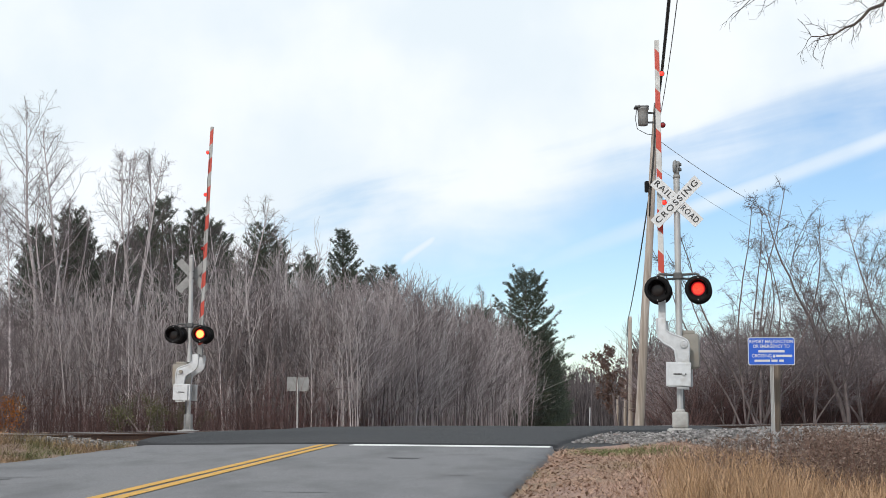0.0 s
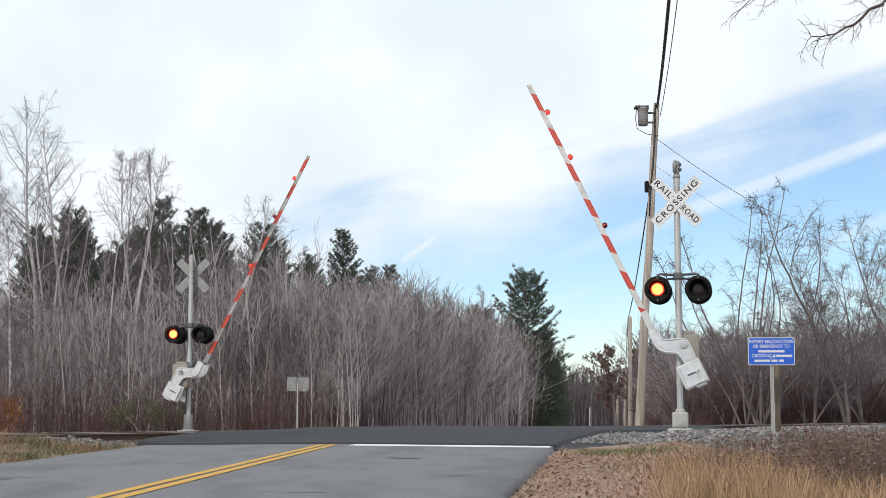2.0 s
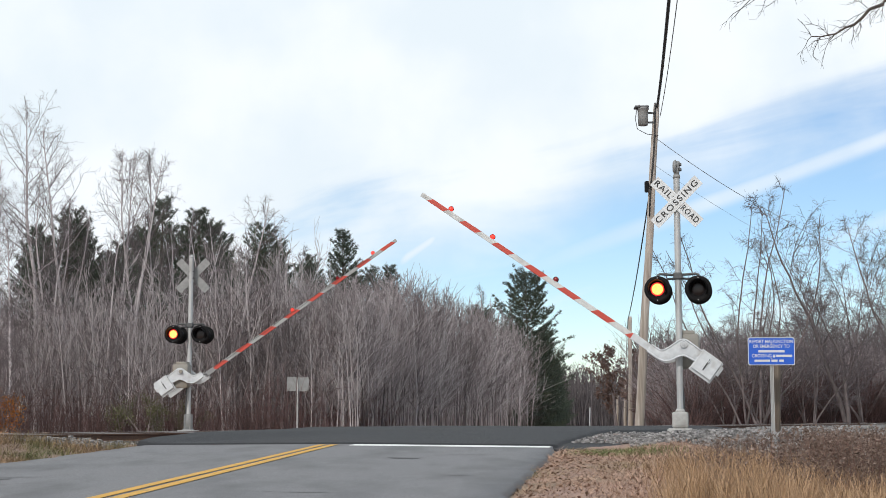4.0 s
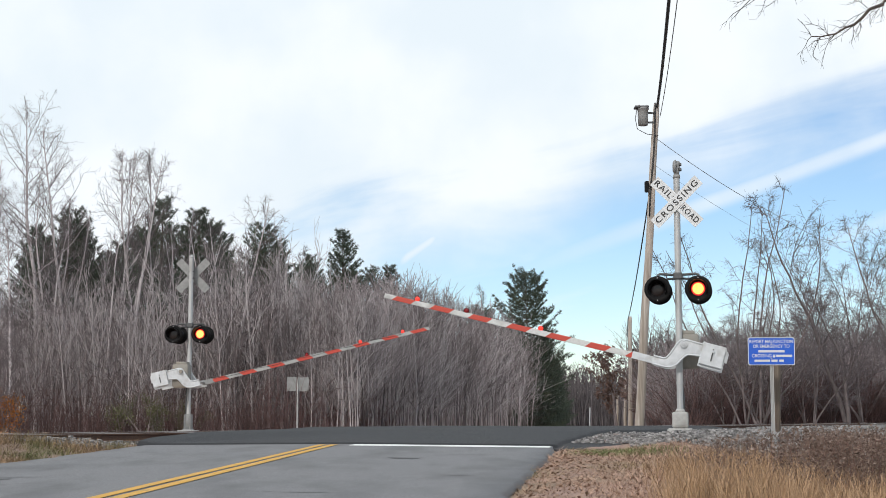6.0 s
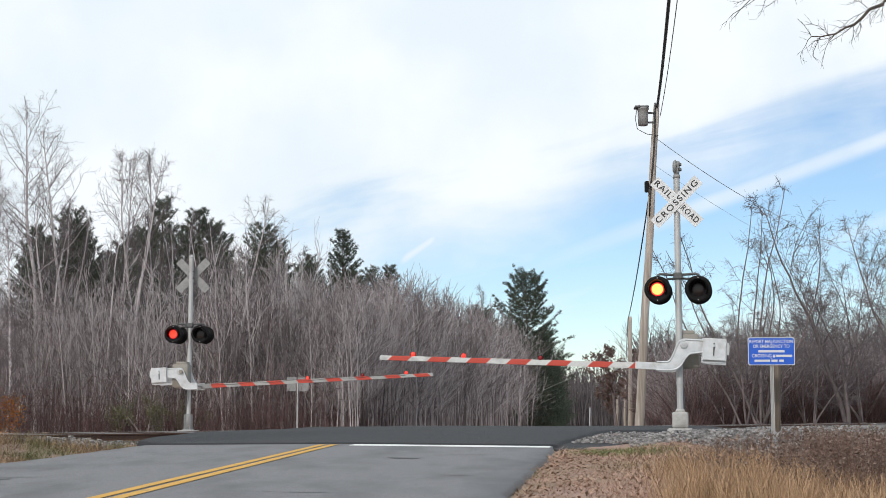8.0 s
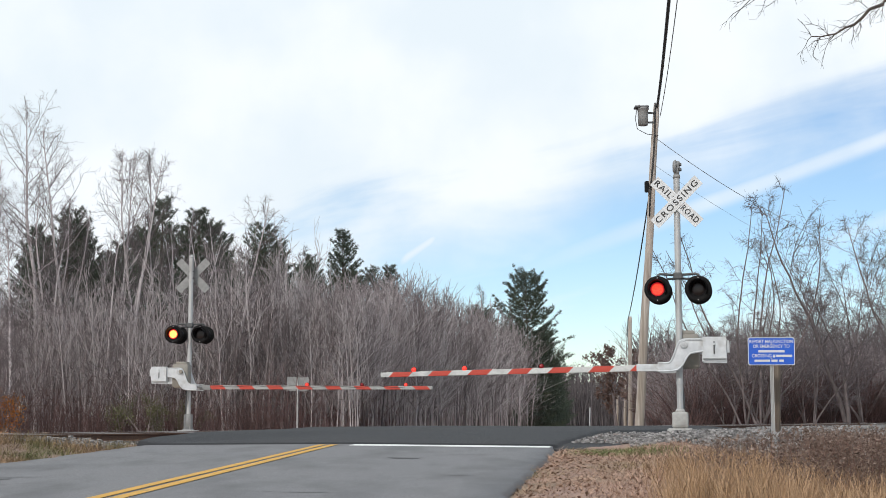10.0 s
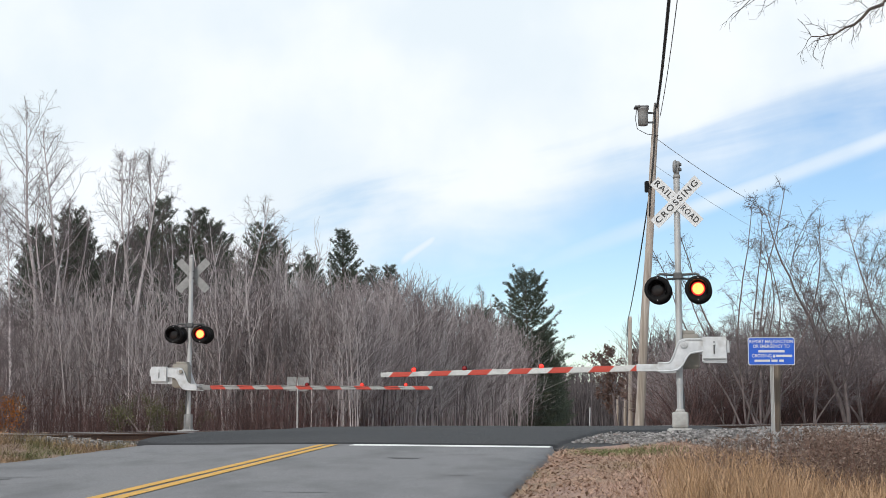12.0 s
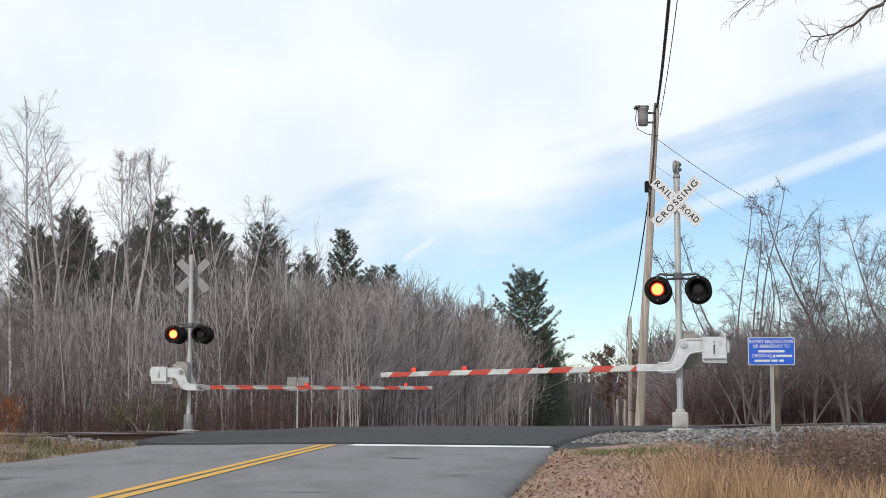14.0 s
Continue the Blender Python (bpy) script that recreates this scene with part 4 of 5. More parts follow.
def bare_tree(seed, h, r, start=0.35, limbs=22, reach=0.25, subs=6, twigs=4, lean=(0, 0), angle=0.8, twig_r=0.005, stems=1, wob=0.1, lift=0.035, twig=0.38):
    """A leafless tree: leader, rising limbs that are longest half way up the crown, side shoots and short crooked twigs."""
    rng = np.random.default_rng(seed)
    trunk, crown = Tubes(), Tubes()
    for st in range(stems):
        d0 = np.array([lean[0], lean[1], 1.0]) + (rng.normal(0, 0.2, 3) if stems > 1 else 0)
        hh = h * (rng.uniform(0.65, 1.0) if st else 1.0)
        base = (rng.normal(0, 0.15), rng.normal(0, 0.15), -0.3) if stems > 1 else (0, 0, -0.3)
        tp, td, tr = grow(trunk, base, d0 / np.linalg.norm(d0), hh, r, 0.012, 16, 8, rng, 0.4 * wob if stems == 1 else 0.6 * wob, 0.02)
        count = limbs // stems
        for i in range(count):
            qq = (i + rng.random()) / count
            q = start + (0.97 - start) * qq
            j = min(int(q * 16), 15)
            p = tp[j] + (tp[j + 1] - tp[j]) * (q * 16 - j)
            ln = hh * reach * math.sin(math.pi * (0.2 + 0.7 * qq)) * rng.uniform(0.6, 1.2)
            rl = max(0.012, tr[j] * 0.36)
            lp, ld, lr = grow(trunk if rl > 0.03 else crown, p, sprout(rng, td[j], angle * (1.2 - 0.5 * qq) * rng.uniform(0.75, 1.25)), ln, rl, 0.006, 8, 5, rng, wob, lift)
            for s in range(subs):
                a = min(8, 1 + int(8 * (s + rng.random()) / subs))
                sl = ln * (0.62 - 0.055 * a) * rng.uniform(0.55, 1.25)
                sp, sd, sr = grow(crown, lp[a], sprout(rng, ld[a], rng.uniform(0.55, 1.05)), sl, max(0.007, lr[a] * 0.6), twig_r, 4, 3, rng, 1.5 * wob, 0.4 * lift)
                for k in range(twigs):
                    b = 1 + k % 4
                    grow(crown, sp[b], sprout(rng, sd[b], rng.uniform(0.6, 1.2)), twig * rng.uniform(0.3, 1.0), twig_r, twig_r * 0.6, 2, 3, rng, 2.2 * wob, 0.0)
    return trunk.arrays(), crown.arrays()


def tree_thing(name, arrays, mats, label, group):
    e = empty(name, Matrix(), label, "tree", group)
    for n, a, m in zip(("trunk", "crown"), arrays, mats):
        ob = new(n, quad_mesh(n, *a, m))
        ob.parent = e
    return e


def plant(kinds, places):
    """First use of a kind moves it, later ones copy it; places: kind, x, y, turn, scale."""
    used = set()
    for k, x, y, turn, s in places:
        m = Matrix.Translation((x, y, float(ground_z(x, y)) - 0.05)) @ Matrix.Rotation(turn, 4, "Z")
        if k in used:
            ob = copy_thing(kinds[k], m)
        else:
            ob = kinds[k]
            ob.matrix_basis = m
            used.add(k)
        ob.scale = (s, s, s)


aspens = [tree_thing("aspen_tree", bare_tree(sd, h, r, st, lb, rc, 8, 4, ln, ag), (M["bark_pale"], M["twig"]), "tall bare aspen with pale bark and fine grey twigs", "bare aspens")
          for sd, h, r, st, lb, rc, ln, ag in ((1, 14.9, 0.15, 0.32, 34, 0.25, (0.02, 0), 0.85), (2, 12.0, 0.10, 0.4, 20, 0.17, (0.03, 0), 0.75), (3, 12.0, 0.09, 0.42, 18, 0.16, (0.0, 0), 0.72),
                                              (4, 10.0, 0.11, 0.25, 24, 0.24, (0.16, 0), 0.9), (5, 9.0, 0.07, 0.2, 24, 0.18, (0.04, 0), 0.8), (6, 11.0, 0.085, 0.25, 24, 0.16, (0.0, 0), 0.75))]
plant(aspens, [(0, -16.6, 58, 0.3, 0.94), (2, -15.6, 58, 4.0, 0.92), (1, -14.9, 57, 1.0, 1.08), (2, -14.3, 60, 2.0, 1.08), (1, -13.04, 58, 3.6, 1.0), (2, -12.4, 60, 4.5, 1.06), (2, -13.6, 59, 0.6, 1.04),
               (5, -12.65, 61, 0.4, 1.0), (3, -8.50, 55, 0.0, 0.95), (3, -10.85, 57, 0.5, 0.85), (4, -15.95, 52, 1.0, 0.95), (5, -17.14, 54, 2.2, 1.0),
               (4, -15.44, 56, 2.7, 1.0), (5, -16.74, 63, 3.9, 0.95), (4, -12.98, 55, 4.1, 0.95), (2, -11.18, 62, 5.0, 0.8), (5, -10.78, 64, 1.7, 0.85),
               (4, -8.08, 60, 0.2, 0.95), (4, -6.88, 57, 1.9, 0.78), (4, -6.40, 61, 3.0, 0.75), (4, -3.08, 60, 4.2, 0.66), (4, -4.70, 58, 5.2, 0.68),
               (4, -1.28, 66, 0.9, 0.78), (4, -0.6, 76, 2.9, 0.8), (5, 4.1, 122, 2.9, 1.22), (3, 3.6, 118, 0.1, 0.8), (5, -20.12, 60, 4.0, 1.1), (0, -21.16, 62, 2.0, 0.9),
               (5, -19.77, 66, 1.4, 0.9), (1, -12.82, 66, 2.4, 0.78), (5, -9.70, 68, 2.2, 0.9), (4, -1.9, 82, 1.2, 0.9), (4, -2.4, 72, 3.3, 0.75),
               (2, -18.4, 64, 1.1, 0.95), (1, -9.2, 62, 0.8, 0.82), (5, -7.6, 66, 5.9, 0.88), (2, -10.1, 60, 3.3, 0.85), (5, -8.9, 58, 1.3, 0.85), (1, -17.9, 56, 2.6, 0.85)])


def pine(seed, h, spread, bare, dome, tuft=1.0):
    """White pine: whorls of branches, each a flat spray of side shoots tipped with needle tufts."""
    rng = np.random.default_rng(seed)
    trunk, crown = Tubes(), Tubes()
    tp, td, tr = grow(trunk, (0, 0, -0.3), (0, 0, 1), h, 0.2, 0.02, 14, 8, rng, 0.015, 0.02)
    z = bare * h
    while z < h * 0.99:
        q = (z / h - bare) / (1 - bare)
        k = min(z / h * 14, 13.9)
        j = int(k)
        p0 = tp[j] + (tp[j + 1] - tp[j]) * (k - j)
        a0 = rng.uniform(0, 6.283)
        n = int(rng.integers(6, 9))
        for b in range(n):
            ln = spread * (0.12 + 0.88 * (1 - q) ** dome) * rng.uniform(0.55, 1.2)
            a = a0 + 6.283 * b / n + rng.normal(0, 0.25)
            d = np.array([math.cos(a), math.sin(a), rng.uniform(-0.05, 0.3) + 0.6 * q])
            bp, bd, br = grow(trunk, p0 + np.array([0, 0, rng.normal(0, 0.08)]), d / np.linalg.norm(d), ln, 0.03 * (1 - q) + 0.01, 0.005, 5, 4, rng, 0.06, 0.07)
            m = 0.3
            while m < 1.02:
                i = min(int(m * 5), 4)
                c = bp[i] + (bp[i + 1] - bp[i]) * (m * 5 - i)
                for sgn in (-1, 1):
                    side = np.cross(bd[i], (0, 0, 1)) * sgn * 0.8 + bd[i] * 0.7 + np.array([0, 0, 0.12])
                    c0 = c + side * ln * 0.24 * (1.25 - m) * rng.uniform(0.2, 1.1)
                    nn = 13
                    dirs = rng.normal(0, 0.6, (nn, 3)) + side * 0.7 + np.array([0, 0, 0.35])
                    dirs /= np.linalg.norm(dirs, axis=1)[:, None]
                    wide = np.cross(dirs, rng.normal(0, 1, (nn, 3)))
                    wide /= np.linalg.norm(wide, axis=1)[:, None]
                    L = rng.uniform(0.1, 0.24, (nn, 1)) * tuft
                    w = 0.013 * tuft
                    v = np.stack([c0 - wide * w, c0 + wide * w, c0 + dirs * L + wide * w * 0.4, c0 + dirs * L - wide * w * 0.4], 1).reshape(-1, 3)
                    crown.add(v, np.arange(nn * 4).reshape(nn, 4))
                m += 0.17 * tuft / max(ln, 0.6)
        z += rng.uniform(0.28, 0.46) * tuft ** 0.5
    return trunk.arrays(), crown.arrays()


pines = [tree_thing("pine_tree", pine(sd, h, sp, br, dm, h / 11 if h > 15 else 1.0), (M["pine_bark"], M["needles"]), "dark green white pine with ragged whorled branches", "white pines")
         for sd, h, sp, br, dm in ((21, 12.3, 3.7, 0.2, 0.7), (22, 12.8, 3.3, 0.25, 0.85), (23, 19.8, 6.4, 0.06, 0.42))]
plant(pines, [(0, -20.23, 75, 0.0, 1.0), (1, -20.11, 78, 2.1, 0.93), (1, -14.19, 72, 0.5, 0.97), (0, -13.79, 80, 1.4, 1.07), (0, -15.76, 76, 3.0, 0.93), (1, -15.55, 84, 4.0, 1.0),
              (0, -10.47, 85, 2.6, 1.06), (1, -10.03, 88, 0.9, 0.97), (1, -7.09, 96, 3.3, 1.12), (0, -9.50, 100, 4.2, 1.05), (0, -5.40, 100, 5.0, 0.98), (0, -6.69, 104, 1.1, 1.0),
              (1, -3.88, 104, 2.0, 1.0), (0, -23.10, 82, 1.5, 0.95), (1, -20.64, 86, 2.5, 0.9), (0, -14.04, 92, 2.5, 1.0), (0, -13.12, 96, 0.7, 1.0), (0, -18.09, 80, 3.7, 0.90),
              (1, -25.31, 88, 0.6, 1.05), (0, -14.30, 88, 1.0, 1.10), (0, -21.83, 84, 5.1, 1.00), (0, -17.2, 78, 0.4, 0.94), (1, -11.9, 90, 4.4, 0.95), (1, -12.2, 78, 3.1, 0.8),
              (0, -22.0, 80, 2.2, 0.8), (1, -8.6, 92, 0.3, 0.9),
              (2, 11.1, 181, 0.3, 1.03), (2, 5.2, 190, 2.0, 0.84), (2, 15.4, 222, 3.6, 0.8), (2, 10.6, 205, 1.2, 0.8), (2, 20.6, 268, 0.6, 0.62), (2, 8.2, 176, 1.0, 0.62), (2, 13.4, 196, 4.4, 0.62), (2, 17.4, 232, 2.7, 0.6), (2, 19.6, 252, 5.2, 0.55), (2, 22.9, 285, 1.7, 0.55), (2, 10.2, 186, 5.6, 0.5)])


def sapling_variants(seed, count, branches, twigs, r=0.016, spread=0.22, up=0.10, limb=0.38, fine=0.15, crook=0.035):
    out = []
    for k in range(count):
        rng = np.random.default_rng(seed + k)
        T = Tubes()
        tp, td, tr = grow(T, (0, 0, -0.05), (0, 0, 1), 1.0, r, r * 0.2, 6, 4, rng, crook, 0.02)
        for b in range(branches):
            q = rng.uniform(0.18, 0.97)
            j = int(q * 6)
            p = tp[j] + (tp[min(j + 1, 6)] - tp[j]) * (q * 6 - j)
            ln = spread * (1.2 - 0.8 * q) * rng.uniform(0.5, 1.2)
            bp, bd, br = grow(T, p, sprout(rng, td[j], rng.uniform(0.4, 0.85)), ln, r * limb, r * fine, 3, 3, rng, 0.16, up)
            for t in range(twigs):
                i = int(rng.integers(1, 4))
                grow(T, bp[i], sprout(rng, bd[i], rng.uniform(0.3, 0.8)), ln * rng.uniform(0.3, 0.6), r * fine, r * fine * 0.7, 1, 3, rng, 0.1, up)
        out.append(T.arrays())
    return out


def stand(name, label, variants, count, seed, place, mat, category="thicket"):
    rng = np.random.default_rng(seed)
    pl = []
    while len(pl) < count:
        got = place(rng)
        if got is None:
            continue
        x, y, h, s, lean = got
        pl.append((int(rng.integers(len(variants))), x, y, float(ground_z(x, y)), rng.uniform(0, 6.283), s, h, rng.normal(0, lean), rng.normal(0, lean)))
    v, f = scattered(variants, pl)
    return tagged(new(name, quad_mesh(name, v, f, mat)), label, category, kind="stuff")


def outline(b, knots):
    return float(np.interp(b, [k[0] for k in knots], [k[1] for k in knots]))


# height of the thicket over distance, by the slope of the bearing (x / y)
THICKET_TOP = [(-0.36, 0.089), (-0.2, 0.084), (-0.145, 0.097), (-0.09, 0.1), (-0.037, 0.106), (-0.017, 0.103), (0.006, 0.092), (0.03, 0.082), (0.058, 0.07), (0.086, 0.05), (0.092, 0.04)]


def wood_edge(b):
    """Distance of the wood's edge, which follows the road's left side, by the slope of the bearing."""
    return max(53.0, 9.6 / (0.122 - 0.9925 * b))


def thicket_place(rng):
    b = rng.uniform(-0.335, 0.088)
    if rng.random() < (b - 0.035) / 0.045:
        return None
    d = wood_edge(b) * (1 + 0.5 * rng.random() ** 1.3)
    if b < -0.18 and rng.random() < 0.35:
        return None
    h = outline(b, THICKET_TOP) * d * (rng.uniform(0.5, 0.85) if rng.random() < 0.4 else rng.uniform(0.8, 0.99))
    h += 0.3 - float(ground_z(b * d, d))
    return b * d, d, h, h * rng.uniform(0.8, 1.2), 0.05


stand("thicket", "dense thicket of bare grey-brown saplings", sapling_variants(100, 12, 12, 3, 0.0052, 0.3, 0.06, 0.42, 0.24, 0.05), 1150, 5, thicket_place, M["thicket"])


def birch_place(rng):
    got = thicket_place(rng)
    if got is None or got[1] > wood_edge(got[0] / got[1]) * 1.22:
        return None
    x, y, h, w, lean = got
    tall = 1.3 if x / y < -0.1 else 1.0            # taller birches in the older wood
    return x, y, h * tall * rng.uniform(0.8, 1.04), w * 0.9, 0.12


def plant_birches(count):
    rng = np.random.default_rng(15)
    kinds = [quad_mesh("birch_sapling", *a, M["birch_twig"]) for a in sapling_variants(150, 10, 16, 4, 0.006, 0.36, 0.05, 0.45, 0.2, 0.05)]
    done = 0
    while done < count:
        got = birch_place(rng)
        if got is None:
            continue
        x, y, h, w, lean = got
        ob = new("birch_sapling", kinds[done % 10])
        ob.matrix_basis = pose(x, y, float(ground_z(x, y)), rng.normal(0, 3.2), rng.normal(0, 3.2), rng.uniform(0, 360)) @ Matrix.Diagonal((w, w, h, 1))
        tagged(ob, "slender pale birch sapling in the wood edge", "tree", "birch saplings")
        done += 1


plant_birches(280)


def far_place(rng):
    pick = rng.random()
    if pick < 0.3:                                # closes the road's far end
        b, d = rng.uniform(0.06, 0.14), rng.uniform(300, 380)
        h = rng.uniform(0.02, 0.04) * d + 3.0
        return b * d, d, h, h, 0.05
    if pick < 0.55:
        b = rng.uniform(-0.37, 0.09)
        d = max(rng.uniform(95, 150), wood_edge(b) * rng.uniform(1.3, 1.6))
        h = outline(b, THICKET_TOP) * d * rng.uniform(0.5, 0.88) + 1.5
        if b < -0.2 and rng.random() < 0.4:
            return None
        return b * d, d, h, h * 0.8, 0.05
    b, d = rng.uniform(0.125, 0.38), rng.uniform(95, 150)
    if road_sl(b * d, d)[1] < 7:
        return None
    h = rng.uniform(0.022, 0.054) * d
    return b * d, d, h, h, 0.05


stand("far_woods", "far leafless woods, brown and hazy", sapling_variants(200, 6, 6, 1, 0.012, 0.3, 0.1), 2600, 6, far_place, M["wood_far"], "woods")


def scrub_place(rng):
    b, d = rng.uniform(0.125, 0.36), rng.uniform(100, 140)
    if road_sl(b * d, d)[1] < 7:
        return None
    h = rng.uniform(0.036, 0.064) * d + 1.0
    return b * d, d, h, h * 1.1, 0.05


stand("far_scrub", "distant hazy brown scrub beyond the rails", sapling_variants(250, 6, 8, 2, 0.014, 0.5, 0.05), 800, 16, scrub_place, M["wood_far"], "woods")


def cane_variants(seed, count):
    out = []
    for k in range(count):
        rng = np.random.default_rng(seed + k)
        T = Tubes()
        for c in range(5):
            a = rng.uniform(0, 6.283)
            d = np.array([math.cos(a) * 0.45, math.sin(a) * 0.45, 1.0])
            bp, bd, br = grow(T, rng.normal(0, 0.12, 3) * np.array([1, 1, 0]), d / np.linalg.norm(d), rng.uniform(0.6, 1.15), 0.0055, 0.003, 4, 3, rng, 0.12, -0.09)
            for t in range(5):
                i = int(rng.integers(1, 5))
                grow(T, bp[i], sprout(rng, bd[i], rng.uniform(0.5, 1.1)), rng.uniform(0.12, 0.4), 0.003, 0.0018, 1, 3, rng, 0.2, 0.0)
        out.append(T.arrays())
    return out


CANES = cane_variants(300, 8)


def under_left(rng):
    b, d = rng.uniform(-0.34, 0.09), 47.5 + 20 * rng.random() ** 1.6
    x = b * d
    s, l = road_sl(x, d)
    u, n = track_un(x, d)
    if abs(l) < 4.8 or n > -4 or (s < 21 and l > 0):
        return None
    h = rng.uniform(0.4, 1.1) if rng.random() < 0.7 else rng.uniform(1.0, 2.4)
    return x, d, h, h * rng.uniform(0.7, 1.0), 0.1


stand("undergrowth", "tangled red-brown brambles along the wood edge", CANES, 900, 8, under_left, M["cane"], "undergrowth")


def under_right(rng):
    u, n = rng.uniform(12, 62), -4.5 - 18 * rng.random() ** 1.4
    x, y = track_xy(u, n)
    s, l = road_sl(x, y)
    if l < 7.2:
        return None
    h = rng.uniform(0.9, 3.3)
    return x, y, h, h * rng.uniform(0.7, 1.1), 0.1


stand("bramble", "tangled red-brown brush beyond the rails", CANES, 1500, 9, under_right, M["cane"], "undergrowth")


def brush_right(rng):
    u, n = (rng.uniform(12, 66) if rng.random() < 0.6 else rng.uniform(14, 40)), -5.5 - 22 * rng.random()
    x, y = track_xy(u, n)
    s, l = road_sl(x, y)
    if l < 7.2:
        return None
    b = x / y
    h = (4.0 + 0.6 * float(sstep(b, 0.137, 0.253))) * y / 60 * rng.uniform(0.5, 1.15)
    return x, y, h, h * rng.uniform(0.9, 1.4), 0.2


stand("brush", "leafless grey brush of thin branching stems", sapling_variants(400, 10, 12, 3, 0.0055, 0.45, 0.03, 0.4, 0.2, 0.09), 800, 10, brush_right, M["thicket"])

alders = [tree_thing("bare_tree", bare_tree(sd, h, r, st, lb, rc, sb + 2, 6, ln, ag, 0.0055, stm, 0.15, 0.02, tw), (M["bark_grey"], M["twig"]), "bare spreading tree with dark branches and many twigs", "trackside trees")
          for sd, h, r, st, lb, rc, sb, ln, ag, stm, tw in ((31, 9.0, 0.06, 0.16, 30, 0.26, 8, (0.03, 0), 0.9, 3, 0.4), (32, 9.2, 0.09, 0.2, 32, 0.32, 10, (-0.05, 0), 0.95, 2, 0.5),
                                                           (33, 8.0, 0.045, 0.2, 24, 0.17, 5, (-0.1, 0), 0.5, 4, 0.5), (34, 9.6, 0.05, 0.3, 18, 0.15, 4, (-0.2, 0), 0.5, 3, 0.45))]
plant(alders, [(0, 12.70, 57, 0.3, 0.7), (1, 17.0, 60, 1.2, 1.13), (1, 18.6, 57, 2.9, 0.95), (0, 15.79, 62, 2.0, 0.72), (2, 11.06, 55, 1.1, 0.6), (2, 13.85, 60, 0.3, 0.75),
               (0, 17.99, 66, 4.4, 0.95), (1, 20.92, 63, 0.4, 1.1), (2, 10.15, 56, 0.5, 0.42), (0, 20.75, 70, 5.1, 0.95), (2, 9.6, 60, 0.2, 0.4),
               (2, 13.79, 66, 5.0, 0.7), (0, 18.55, 63, 2.2, 0.9), (1, 15.89, 66, 4.0, 0.72), (0, 11.70, 60, 3.0, 0.55), (0, 10.83, 64, 1.0, 0.45), (0, 15.12, 58, 5.4, 0.66),
               (1, -14.55, 46, 0.9, 0.80), (3, 11.5, 54, 0.0, 0.92), (3, 12.3, 55, 0.35, 1.02), (3, 12.9, 57, 6.1, 0.95), (1, 13.6, 63, 2.4, 0.6), (1, 12.0, 62, 4.1, 0.45), (1, 10.4, 62, 1.1, 0.36)])


# ---- a tree with clinging brown leaves, leafy shrubs ----
def leafy(seed, h, r, limbs, reach, leaf, per, start=0.3, stems=1):
    (tv, tf), (cv, cf) = bare_tree(seed, h, r, start, limbs, reach, 4, 2, stems=stems)
    rng = np.random.default_rng(seed + 1)
    k = rng.integers(0, len(cv), per)
    c0 = cv[k] + rng.normal(0, 0.08, (per, 3))
    a, b = rng.normal(0, 1, (per, 3)), rng.normal(0, 1, (per, 3))
    a /= np.linalg.norm(a, axis=1)[:, None]
    b = np.cross(a, b)
    b /= np.linalg.norm(b, axis=1)[:, None]
    s = leaf * rng.uniform(0.6, 1.2, (per, 1))
    v = np.stack([c0, c0 + a * s * 0.5 + b * s * 0.35, c0 + a * s, c0 + a * s * 0.5 - b * s * 0.35], 1).reshape(-1, 3)
    T = Tubes()
    T.add(tv, tf)
    T.add(cv, cf)
    return T.arrays(), (v, np.arange(per * 4).reshape(per, 4))


oak = tree_thing("oak_tree", leafy(51, 6.2, 0.12, 18, 0.34, 0.2, 1900), (M["bark_grey"], M["leaf_dark"]), "small oak holding dry brown leaves", "far oaks")
plant([oak], [(0, 11.2, 92, 0.4, 0.95), (0, 13.6, 100, 2.4, 0.98), (0, 14.9, 112, 4.4, 0.9)])
fire = tree_thing("autumn_shrub", leafy(52, 2.0, 0.03, 16, 0.4, 0.09, 900, 0.1, 4), (M["bark_grey"], M["leaf_orange"]), "shrub with orange autumn leaves", "autumn shrubs")
plant([fire], [(0, -14.83, 49, 0.4, 0.85), (0, -15.43, 48, 2.0, 0.95), (0, -14.4, 46.5, 3.4, 0.7)])
bush = tree_thing("olive_shrub", leafy(53, 2.0, 0.03, 20, 0.5, 0.08, 1500, 0.1, 5), (M["bark_grey"], M["leaf_green"]), "low shrub with olive green leaves", "olive shrubs")
plant([bush], [(0, -9.69, 47, 0.4, 0.8), (0, -10.9, 48, 2.0, 0.75), (0, -8.9, 49, 4.0, 0.7)])


